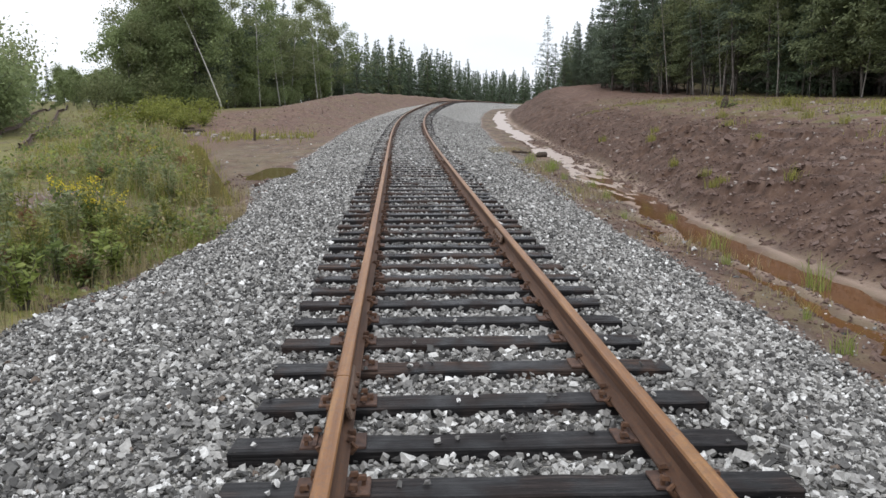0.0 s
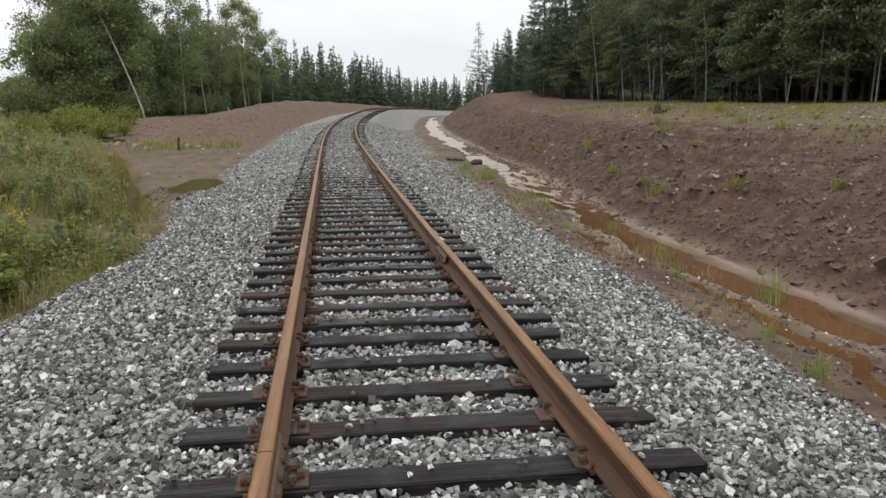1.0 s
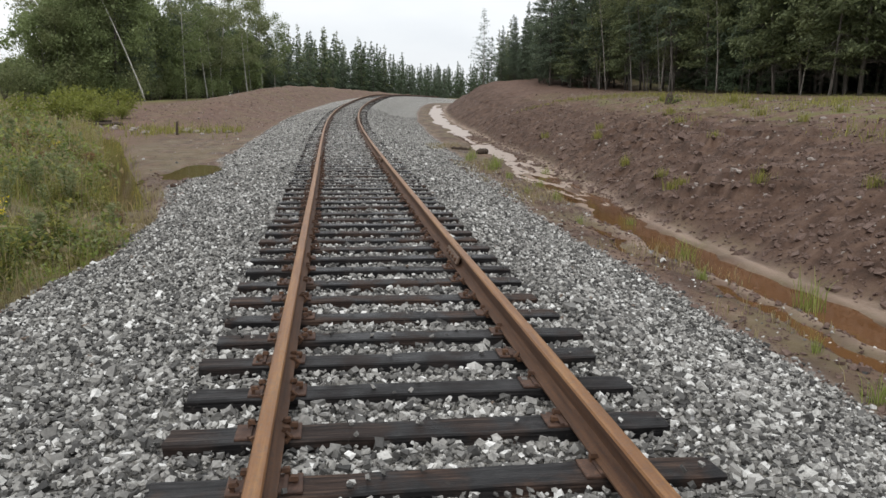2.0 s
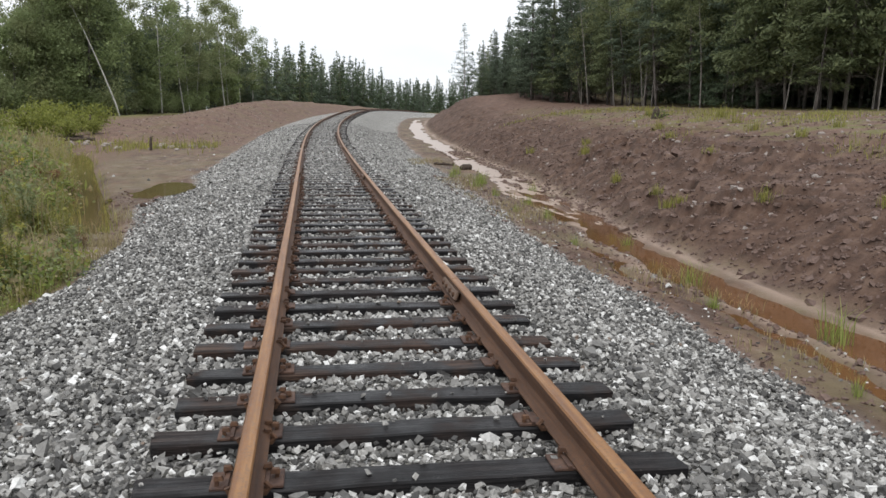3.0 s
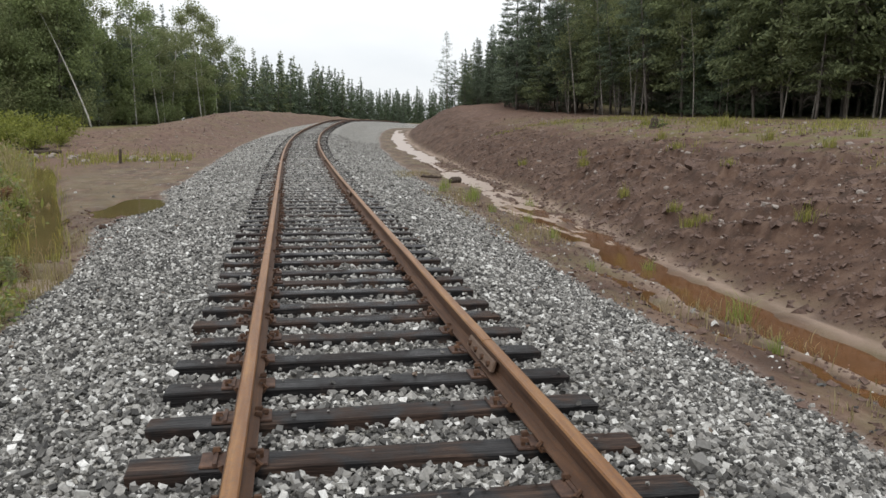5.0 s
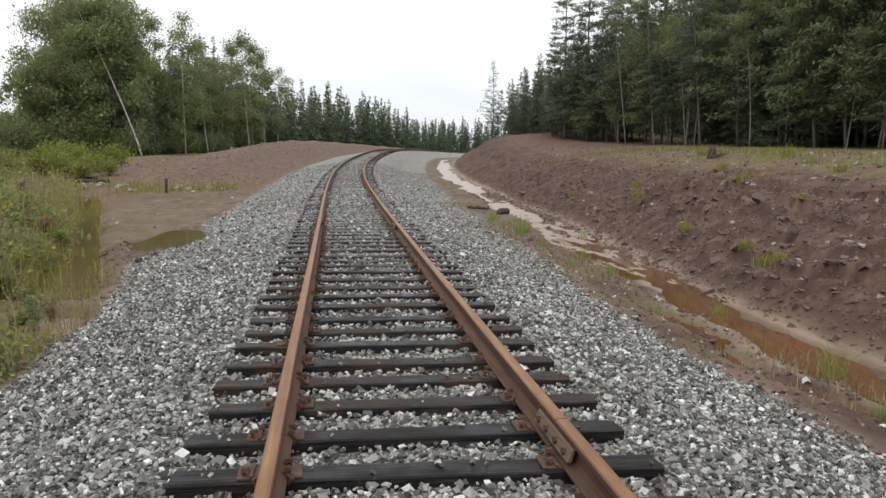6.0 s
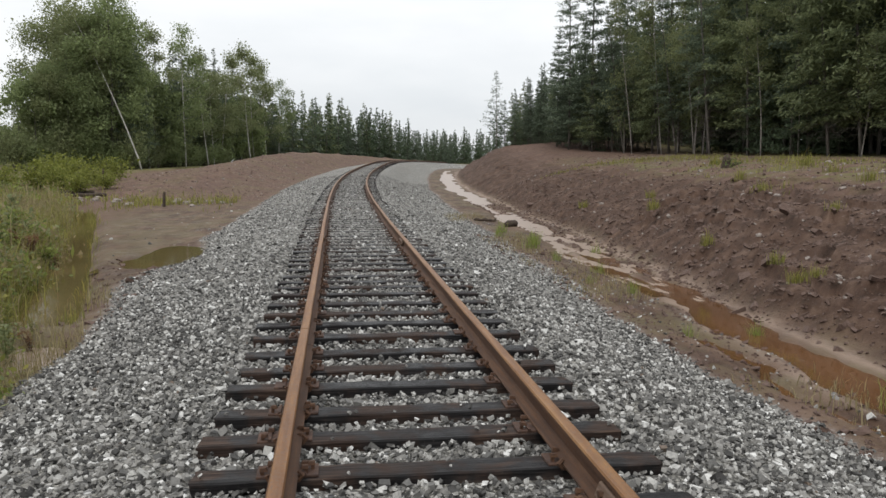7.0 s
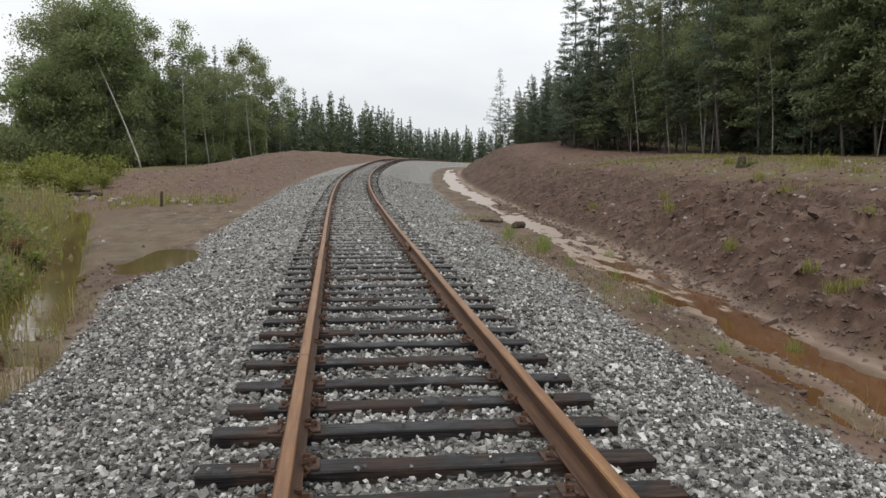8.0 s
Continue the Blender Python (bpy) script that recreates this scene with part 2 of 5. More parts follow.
M_PINE = leaf_material("olive_needles", (0.115, 0.14, 0.07), (0.24, 0.27, 0.135), 0.35)
M_LEAF = leaf_material("green_leaves", (0.16, 0.20, 0.088), (0.29, 0.345, 0.155), 0.3)
M_OLIVE = leaf_material("olive_leaves", (0.165, 0.19, 0.09), (0.29, 0.315, 0.155), 0.25)
M_YELLOWLEAF = leaf_material("yellow_green_leaves", (0.13, 0.15, 0.03), (0.28, 0.29, 0.075), 0.2)
M_BARK = bark_material("grey_bark", (0.045, 0.038, 0.033), (0.10, 0.088, 0.078), (0.17, 0.155, 0.14))
M_PALE = bark_material("pale_bark", (0.13, 0.118, 0.10), (0.21, 0.19, 0.17), (0.31, 0.285, 0.26), 0.6)
M_BIRCH = bark_material("birch_bark", (0.25, 0.235, 0.21), (0.37, 0.355, 0.33), (0.48, 0.465, 0.44), 0.9)
M_TWIG = bark_material("dead_twigs", (0.05, 0.042, 0.036), (0.085, 0.072, 0.062), (0.13, 0.115, 0.10))
M_MUDWATER = water_material("muddy_water", (0.125, 0.060, 0.026), 0.06, (0.25, 0.18, 0.135))
M_PALEWATER = water_material("pale_muddy_water", (0.22, 0.155, 0.115), 0.34)
M_POOL = water_material("olive_pool_water", (0.12, 0.082, 0.034), 0.04)
M_GRASS = leaf_material("grass_blades", (0.125, 0.135, 0.032), (0.325, 0.30, 0.085), 0.0)
M_DRYGRASS = leaf_material("dry_grass_blades", (0.17, 0.14, 0.07), (0.36, 0.30, 0.17), 0.0)
M_WEED = leaf_material("weed_leaves", (0.07, 0.105, 0.03), (0.20, 0.235, 0.08), 0.0)
M_TUFT = leaf_material("tuft_blades", (0.13, 0.17, 0.035), (0.30, 0.34, 0.10), 0.0)
M_FLOWER = leaf_material("yellow_flowers", (0.5, 0.40, 0.03), (0.75, 0.62, 0.08), 0.0)
M_REDWEED = leaf_material("reddish_weed", (0.13, 0.07, 0.035), (0.22, 0.125, 0.065), 0.0)
M_ROCK = rough_material("field_stone", (0.125, 0.102, 0.088), (0.32, 0.28, 0.25), 14)
M_CLOD = rough_material("soil_clod", (0.055, 0.035, 0.027), (0.15, 0.102, 0.083), 25)
M_LOG = rough_material("rotten_log", (0.02, 0.015, 0.012), (0.085, 0.062, 0.046), 18)

# ---- the lie of the land: track line, heights ----
_s = np.arange(-30, 260, 0.25)
_h = np.cumsum(0.00671 * np.clip((_s - 20.67) / 64.8, 0, 1)) * 0.25
_x, _y = np.cumsum(np.sin(_h)) * 0.25, -30 + np.cumsum(np.cos(_h)) * 0.25
_z = 0.0003 * np.clip(_s - 2.3, 0, 78) ** 2 + 0.0468 * 0.5 * 14 * (1 - np.exp(-np.clip(_s - 80.3, 0, 200) / 7))
_z = _z - 0.00035 * np.clip(_s - 95, 0, 60) ** 2


def line_at(y):
    """Track centre x, heading and height at y."""
    return np.interp(y, _y, _x), np.interp(y, _y, _h), np.interp(y, _y, _z)


def smooth(a, b, v):
    u = np.clip((v - a) / (b - a), 0, 1)
    return u * u * (3 - 2 * u)


def wave(x, y, seed=0):
    """Cheap smooth unevenness, about -1 to 1."""
    r = np.random.RandomState(seed)
    out = 0.0
    for k in range(7):
        a, f, ph = r.uniform(0, 6.28), 0.55 * 1.55 ** k, r.uniform(0, 6.28)
        out = out + np.sin((x * np.cos(a) + y * np.sin(a)) * f + ph + 1.3 * np.sin((y * np.cos(a) - x * np.sin(a)) * f * 0.7 + ph)) / 1.25 ** k
    return out / 2.6


def foot_right(y):
    return np.interp(y, [0, 10, 15, 18, 20, 23, 30, 37, 50, 70], [5.8, 5.85, 5.9, 6.0, 6.15, 6.5, 7.05, 7.2, 7.3, 7.0])


def foot_left(y):
    return np.interp(y, [30, 45, 57, 80], [7.5, 5.7, 4.2, 4.2])


def toe_left(y):
    return np.interp(y, [0, 7.3, 9.1, 10.8, 12.3, 15.5, 17.7, 19.9, 21.8, 24.5, 28, 32, 60], [4.2, 4.05, 3.68, 3.5, 3.35, 3.38, 3.7, 4.05, 3.9, 3.58, 3.85, 3.75, 3.9])


def toe_right(y):
    return np.interp(y, [0, 6, 8, 10, 12.5, 15, 19, 23, 33, 50], [3.45, 3.45, 3.5, 3.65, 3.65, 3.45, 3.68, 4.05, 4.3, 4.6])


SIDING = [(-10.2, 18), (-13.1, 26), (-16.3, 34.5), (-20.0, 45), (-26.3, 62), (-37.4, 92)]
SIDING_X, SIDING_Y = zip(*SIDING)


def stream_left(y):
    return np.interp(y, [14, 17, 19.4, 26.4, 38.7, 46], [4.3, 4.5, 4.95, 6.8, 10.3, 13.5])


def lay(x, y):
    """Ground height and the covers there: gravel, wet, grass, moss, dug earth."""
    x, y = np.asarray(x, float), np.asarray(y, float)
    xc, hd, zc = line_at(y)
    d = (x - xc) * np.cos(hd)
    a = np.abs(d)
    n1, n2 = wave(x, y, 1), wave(x * 2.7, y * 2.7, 2)
    n3 = wave(x * 0.21, y * 0.21, 3)
    # left
    tl = toe_left(y) + 0.09 * n1
    shoulder = np.interp(a, [0, 1.15, 1.55, 2.3], [-0.052, -0.06, -0.06, -0.19])
    left = np.where(a < 2.3, shoulder, -0.19 - (a - 2.3) / np.maximum(tl - 2.3, 0.3) * 0.30)
    flat_l = -0.55 + 0.035 * wave(x * 0.45, y * 0.45, 8) + 0.0015 * n2
    left = np.where(a > tl, flat_l + (left * 0 - 0.49 - flat_l) * np.exp(-(a - tl) / 0.25), left)
    sl = stream_left(y)
    side = smooth(0.3, 2.2, a - sl) * smooth(11, 16, y) + (1 - smooth(11, 16, y)) * smooth(3.6, 6.5, a)
    left = left + side * (0.42 + 0.16 * n3 + 0.07 * n1) * smooth(60, 42, y)
    cut = np.exp(-((a - sl) / 0.58) ** 4) * smooth(16.7, 17.7, y) * smooth(44, 38, y)
    left = left - 0.22 * cut
    pool = np.exp(-(((d + 4.05 - 0.12 * n1) / 0.72) ** 4) - ((y - 24.4) / 2.0) ** 4)
    pool2 = np.exp(-(((d + 3.85) / 0.34) ** 4) - ((y - 15.2) / 0.6) ** 4)
    pool3 = np.exp(-(((d + 4.75) / 0.32) ** 2) - ((y - 23.6) / 0.35) ** 2)
    left = left + 0.28 * np.exp(-((x - np.interp(y, SIDING_Y, SIDING_X)) / 1.5) ** 4) * smooth(17, 24, y)
    left = left - 0.16 * pool - 0.12 * pool2 - 0.06 * pool3
    fl = foot_left(y) + 0.25 * n1
    crest = np.interp(y, [44, 52, 60, 70, 80, 120], [0.0, 0.12, 0.38, 0.62, 0.85, 0.8]) + 0.55
    left = left + (crest + 0.09 * n2 + 0.06 * n1) * smooth(0, 4.6, a - fl) * smooth(43, 49, y)
    floor_l = np.interp(y, [-50, 0, 30, 45, 60, 85, 120, 200], [0, 0, 0.05, 0.35, 0.85, 1.2, 1.9, 2.3]) + 0.1 * n1 + 0.15 * n3
    far_l = smooth(9, 15, a)
    left = left * (1 - far_l) + (floor_l - zc) * far_l
    # right
    tr = toe_right(y) + 0.14 * n1
    prof = np.interp(a, [0, 1.15, 1.6, 2.1, 2.95, 3.6, 4.3], [-0.052, -0.06, -0.06, -0.25, -0.58, -0.68, -0.70])
    fr = foot_right(y) + 0.12 * n1
    t = np.clip(a - fr, 0, None)
    bank = 2.45 * (1 - np.exp(-t / 3.1)) + 0.35 * smooth(10, 30, t)
    hill = 0.7 * np.exp(-((y - 71) / 8.0) ** 2) * smooth(0.5, 4.0, t) * smooth(30, 10, t)
    rills = 0.075 * n2 * smooth(0.0, 0.4, t) * smooth(7, 2.0, t) + 0.12 * wave(x * 3.4 + y * 1.2, y * 0.9 - x * 0.3, 6) * (0.5 + 0.5 * n1) * smooth(0.1, 0.9, t) * smooth(5, 2.0, t) + 0.06 * n1 * smooth(0, 1, t)
    # broken ledges of earth left by the digger and the rain
    s = t * 1.7 + 0.22 * y + 1.9 * wave(x * 0.5, y * 0.4, 41) + 0.3 * n2
    ledge = 0.17 * (1 - (s - np.floor(s))) * smooth(-0.25, 0.45, wave(x * 0.8, y * 0.45, 42)) * smooth(0.05, 0.5, t) * smooth(6.5, 3.2, t)
    rills = rills + ledge
    right = prof - 0.03 * smooth(4.2, 5.0, a) + bank + hill + rills + 0.007 * n2 * smooth(3.4, 4.4, a)
    upper = smooth(23, 29, y)
    run = np.exp(-((a - (fr - 0.6 - 0.1 * upper + 0.14 * n1 + (0.05 + 0.06 * upper) * n2)) / (0.41 - 0.05 * upper + 0.1 * n2)) ** 2)
    run = run * (1 - 0.8 * smooth(0.32, 0.6, wave(d * 1.5, y * 0.5, 61)))
    strand = np.exp(-((a - (fr - 1.38 + 0.22 * n1)) / 0.17) ** 2) * smooth(18.5, 15.5, y) + 0.8 * np.exp(-((a - (fr - 1.25 + 0.15 * n1)) / 0.2) ** 2) * smooth(18, 21, y)
    right = right - (0.13 + 0.03 * upper) * run - 0.115 * strand
    fill = (0.003 + 0.040 * smooth(12, 22, y)) * smooth(1.35, 1.1, a)
    rel = np.where(d < 0, left, right) + fill
    off = smooth(150, 260, np.hypot(x, y))
    z = zc + rel * (1 - off) + off * 0.4
    away = smooth(25, 60, a)
    z = z + 0.25 * n3 * away
    toe = np.where(d < 0, tl, tr)
    gravel = smooth(0.22, -0.22, a - toe + 0.1 * n2)
    side_grass = np.where(d < 0, np.maximum(smooth(-0.1, 0.7, a - sl + 0.25 * n1) * smooth(14, 17, y), smooth(-0.25, 0.15, a - tl + 0.2 * n1) * smooth(17.0, 13.5, y + 0.8 * n1)) * smooth(52, 44, y + 0.3 * n1 - 0.35 * np.clip(a - 8, 0, 12)), 0)
    # a bare stony patch among the weeds
    side_grass = side_grass * (1 - np.exp(-(((x + 6.7) / 0.9) ** 2 + ((y - 14.6) / 1.8) ** 2) ** 2))
    side_grass = np.maximum(side_grass, np.where(d < 0, smooth(16, 20, a), smooth(18, 24, a) * 0.8))
    wet = np.where(d < 0, smooth(0.0, 0.3, a - tl) * smooth(9, 7, a) * smooth(46, 36, y) * (1 - side_grass), smooth(-0.1, 0.3, a - tr) * smooth(0.35, -0.1, a - fr))
    pale = np.where(d > 0, np.exp(-((a - (fr - 0.08 + 0.05 * n1)) / 0.13) ** 2) + 0.9 * np.exp(-((a - (fr - 1.0 + 0.14 * n1)) / 0.17) ** 2), 0.0)
    dug = np.where(d > 0, smooth(-0.05, 0.22, a - fr + 0.15 * n1) * smooth(5.0, 2.4, t + 0.8 * n1), 0.0)
    moss = np.where(d > 0, smooth(2.0, 5.0, t) * smooth(60, 40, y), 0.3)
    return z, gravel, wet * (1 - gravel), side_grass * (1 - gravel), moss, dug, pale


def height(x, y):
    return float(lay(x, y)[0])


# ---- mesh helpers ----
def mesh_of(name, verts, faces, *mats):
    me = bpy.data.meshes.new(name)
    me.from_pydata(np.asarray(verts).tolist(), [], np.asarray(faces).tolist() if not isinstance(faces, list) else faces)
    for m in mats:
        me.materials.append(m)
    me.update()
    me.polygons.foreach_set("use_smooth", np.full(len(me.polygons), name in ("trunk", "limb", "log", "ground")))
    return me


def part(name, data, parent, label="", m=None):
    ob = new(name, data)
    ob.parent = parent
    if m is not None:
        ob.matrix_basis = m
    return tagged(ob, label)


def bm_mesh(name, bm, *mats):
    me = bpy.data.meshes.new(name)
    bm.to_mesh(me)
    bm.free()
    for m in mats:
        me.materials.append(m)
    return me


def tube(points, radii, sides=7):
    """Verts and faces of a tapered tube along points."""
    pts = np.asarray(points, float)
    v, f = [], []
    for i, (p, r) in enumerate(zip(pts, radii)):
        t = pts[min(i + 1, len(pts) - 1)] - pts[max(i - 1, 0)]
        t = t / (np.linalg.norm(t) + 1e-9)
        u = np.cross(t, (0.3, 1, 0.1))
        u /= np.linalg.norm(u)
        w = np.cross(t, u)
        for k in range(sides):
            q = 2 * math.pi * k / sides
            v.append(p + r * (math.cos(q) * u + math.sin(q) * w))
        if i:
            for k in range(sides):
                a0, b0 = (i - 1) * sides + k, (i - 1) * sides + (k + 1) % sides
                f.append([a0, b0, b0 + sides, a0 + sides])
    f.append(list(range(sides))[::-1])
    f.append([len(v) - sides + k for k in range(sides)])
    return v, f


def join(pieces):
    v, f = [], []
    for pv, pf in pieces:
        o = len(v)
        v.extend([tuple(p) for p in pv])
        f.extend([[i + o for i in q] for q in pf])
    return v, f


# ---- ground ----
def steps(*runs):
    out = [runs[0][0]]
    for a, b, n, power in runs:
        out += [a + (b - a) * ((k + 1) / n) ** power for k in range(n)]
    return np.array(out)


def ground_sheet():
    ys = np.concatenate([-steps((4, 12, 8, 1), (12, 1500, 16, 3))[::-1], steps((-3.5, 2, 22, 1), (2, 28, 210, 1), (28, 60, 100, 1), (60, 130, 60, 1), (130, 2500, 40, 3))])
    us = steps((0, 9.5, 95, 1), (9.5, 30, 50, 1.3), (30, 120, 30, 1.5), (120, 2500, 18, 3))
    us = np.concatenate([-us[:0:-1], us])
    xc = line_at(ys)[0]
    X, Y = xc[:, None] * np.exp(-np.clip(ys - 240, 0, None) / 200)[:, None] + us[None, :], np.repeat(ys[:, None], len(us), 1)
    z, gravel, wet, grass, moss, dug, pale = lay(X.ravel(), Y.ravel())
    z = z - 0.022 * gravel * smooth(24, 15, Y.ravel())
    r, c = len(ys), len(us)
    i = (np.arange(r - 1)[:, None] * c + np.arange(c - 1)[None, :]).ravel()
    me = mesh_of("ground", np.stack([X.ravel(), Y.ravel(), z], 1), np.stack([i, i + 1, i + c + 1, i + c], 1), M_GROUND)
    for key, val in (("gravel", gravel), ("wet", wet), ("grass", grass), ("moss", moss), ("dug", dug), ("pale", pale)):
        me.attributes.new(key, "FLOAT", "POINT").data.foreach_set("value", val.astype(np.float32))
    me.polygons.foreach_set("use_smooth", np.ones(len(me.polygons), bool))
    return tagged(new("ground", me), "reddish-brown bare earth with a grey ballast bed", "ground", kind="structure")


ground_sheet()


# ---- water ----
def water_strip(name, label, y0, y1, d_of, half, level, mat, n=80):
    v, f = [], []
    for k, y in enumerate(np.linspace(y0, y1, n)):
        xc, hd, zc = line_at(y)
        dd = d_of(y)
        for e in (-half, half):
            v.append((xc + (dd + e) / math.cos(hd), y, zc + level))
        if k:
            f.append([2 * k - 2, 2 * k - 1, 2 * k + 1, 2 * k])
    return tagged(new(name, mesh_of(name, v, f, mat)), label, "water", kind="structure")


water_strip("water", "shallow rust-brown ditch water, milky over silt upstream", 1, 84, lambda y: foot_right(y) - 0.85, 1.0, -0.79, M_MUDWATER, 180)
water_strip("water", "still olive-brown water in a narrow ditch", 16.6, 42, lambda y: -stream_left(y), 0.75, -0.665, M_POOL)
water_strip("water", "murky brown puddle beside the ballast", 21.9, 27.2, lambda y: -4.15, 1.0, -0.58, M_POOL, 12)
water_strip("water", "pale muddy puddle at the ballast toe", 14.4, 16.0, lambda y: -3.87, 0.36, -0.605, M_PALEWATER, 8)


# ---- track: ties with plates and spikes, rails, joint bars ----
TIES = [2.97, 3.45, 4.0, 4.6, 5.14, 5.69, 6.22, 6.70, 7.24, 7.78, 8.34, 8.88, 9.42, 9.99, 10.53, 10.98, 11.59, 12.10, 12.63, 13.24, 13.83, 14.36, 14.97, 15.57, 16.14, 16.62, 17.15, 17.82]
while TIES[0] > -3:
    TIES.insert(0, TIES[0] - 0.55)
while TIES[-1] < 112:
    TIES.append(TIES[-1] + 0.555 + 0.05 * math.sin(len(TIES) * 2.3))


def box_bm(sx, sy, sz, bevel=0.0, segs=1):
    bm = bmesh.new()
    bmesh.ops.create_cube(bm, size=1)
    bmesh.ops.scale(bm, vec=(sx, sy, sz), verts=bm.verts)
    if bevel:
        bmesh.ops.bevel(bm, geom=bm.edges[:], offset=bevel, segments=segs, affect="EDGES")
    return bm


def tie_mesh(seed):
    r = random.Random(seed)
    bm = box_bm(2.45, 0.19, 0.17, 0.009, 1)
    cuts = [e for e in bm.edges if abs(e.verts[0].co.x - e.verts[1].co.x) > 2]
    bmesh.ops.subdivide_edges(bm, edges=cuts, cuts=14, use_grid_fill=True)
    for v in bm.verts:
        v.co.y += 0.011 * noise.noise((v.co.x * 2.2, seed * 7, v.co.z * 3)) + 0.004 * noise.noise((v.co.x * 9, seed * 3, 1))
        v.co.z += 0.009 * noise.noise((v.co.x * 3.1, v.co.y * 9, seed * 5))
        if abs(v.co.x) > 1.2:
            v.co.x += r.uniform(-0.02, 0.012)
    return bm_mesh("rail_tie", bm, M_TIE)


def plate_mesh():
    bm = box_bm(0.31, 0.168, 0.016, 0.004)
    for sx in (-1, 1):
        b2 = bmesh.ops.create_cube(bm, size=1)["verts"]
        bmesh.ops.scale(bm, vec=(0.018, 0.175, 0.012), verts=b2)
        bmesh.ops.translate(bm, vec=(sx * 0.085, 0, 0.013), verts=b2)
    return bm_mesh("tie_plate", bm, M_PLATE)


def spike_mesh():
    bm = box_bm(0.018, 0.018, 0.06)
    head = bmesh.ops.create_cube(bm, size=1)["verts"]
    bmesh.ops.scale(bm, vec=(0.042, 0.032, 0.018), verts=head)
    bmesh.ops.translate(bm, vec=(-0.008, 0, 0.034), verts=head)
    for v in head:
        if v.co.z > 0.04:
            v.co.x *= 0.7
            v.co.y *= 0.7
    return bm_mesh("spike", bm, M_RAIL_SIDE)


def anchor_mesh():
    """A rail anchor clipped under the rail foot, a bent steel hook."""
    v, f = tube([(-0.085, 0, 0.012), (-0.075, 0, -0.016), (0.075, 0, -0.016), (0.092, 0, 0.006), (0.07, 0, 0.03)], [0.014, 0.016, 0.016, 0.015, 0.010], 6)
    return mesh_of("rail_anchor", v, f, M_RAIL_SIDE)


TIE_MESHES = [tie_mesh(k) for k in range(7)]
PLATE, SPIKE, ANCHOR = plate_mesh(), spike_mesh(), anchor_mesh()
rng = random.Random(5)
for k, yf in enumerate(TIES):
    y = yf + 0.095
    xc, hd, zc = (float(v) for v in line_at(y))
    tie = new("rail_tie", TIE_MESHES[(k * 3 + k // 5) % 7])
    turn = rng.uniform(-0.6, 0.6)
    tie.matrix_basis = pose(xc + rng.uniform(-0.03, 0.03), y, zc - 0.085 - rng.uniform(0, 0.012), rng.uniform(-1, 1), rng.uniform(-0.25, 0.25), turn - math.degrees(hd))
    tagged(tie, "dark creosoted wooden railroad tie set in ballast", "railroad tie", "ties under the track")
    if y > 48:
        continue
    for side in (-1, 1):
        plate = part("tie_plate", PLATE, tie, "rusty steel tie plate", pose(side * 0.752, 0, 0.093, 0, 0, 0))
        if y > 22:
            continue
        for sx, sy in ((-0.092, 0.055), (0.092, -0.055), (0.092, 0.05), (-0.125, -0.05), (0.125, 0.0)):
            if rng.random() < 0.85:
                part("spike", SPIKE, plate, "", pose(sx, sy + rng.uniform(-0.012, 0.012), rng.uniform(-0.006, 0.010), rng.uniform(-6, 6), rng.uniform(-6, 6), 0 if sx > 0 else 180))

PROFILE = [(-0.070, 0.0), (0.070, 0.0), (0.070, 0.010), (0.022, 0.026), (0.0085, 0.045), (0.0085, 0.112), (0.020, 0.122), (0.036, 0.128), (0.0365, 0.150), (0.030, 0.160), (0.014, 0.163), (-0.014, 0.163), (-0.030, 0.160), (-0.0365, 0.150), (-0.036, 0.128), (-0.020, 0.122), (-0.0085, 0.112), (-0.0085, 0.045), (-0.022, 0.026), (-0.070, 0.010)]


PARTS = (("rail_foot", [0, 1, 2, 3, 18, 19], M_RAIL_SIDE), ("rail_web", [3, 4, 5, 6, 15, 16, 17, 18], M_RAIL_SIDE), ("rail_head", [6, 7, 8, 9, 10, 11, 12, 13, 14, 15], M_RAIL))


def rail(side, y0, y1, label, base=0.012):
    """One length of rail: an Empty with foot, web and head."""
    thing = tagged(new("rail"), label, "rail", "rails of the track")
    ys = np.linspace(y0, y1, max(2, int((y1 - y0) / 0.7)))
    for name, ring, mat in PARTS:
        v, f, k = [], [], len(ring)
        for i, y in enumerate(ys):
            xc, hd, zc = (float(q) for q in line_at(y))
            wob = 0.006 * noise.noise((y * 0.3, side, 0.5))
            for px, pz in (PROFILE[q] for q in ring):
                dd = side * 0.75 + wob + px
                v.append((xc + dd * math.cos(hd), y - dd * math.sin(hd), zc + base + pz))
            if i:
                for q in range(k):
                    a0, b0 = (i - 1) * k + q, (i - 1) * k + (q + 1) % k
                    f.append([a0, b0, b0 + k, a0 + k])
        f.append(list(range(k))[::-1])
        f.append([len(v) - k + q for q in range(k)])
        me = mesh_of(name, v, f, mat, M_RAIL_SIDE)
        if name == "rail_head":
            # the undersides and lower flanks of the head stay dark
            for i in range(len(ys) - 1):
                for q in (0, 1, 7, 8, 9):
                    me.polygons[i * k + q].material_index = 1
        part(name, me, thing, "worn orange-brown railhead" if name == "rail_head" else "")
    return thing


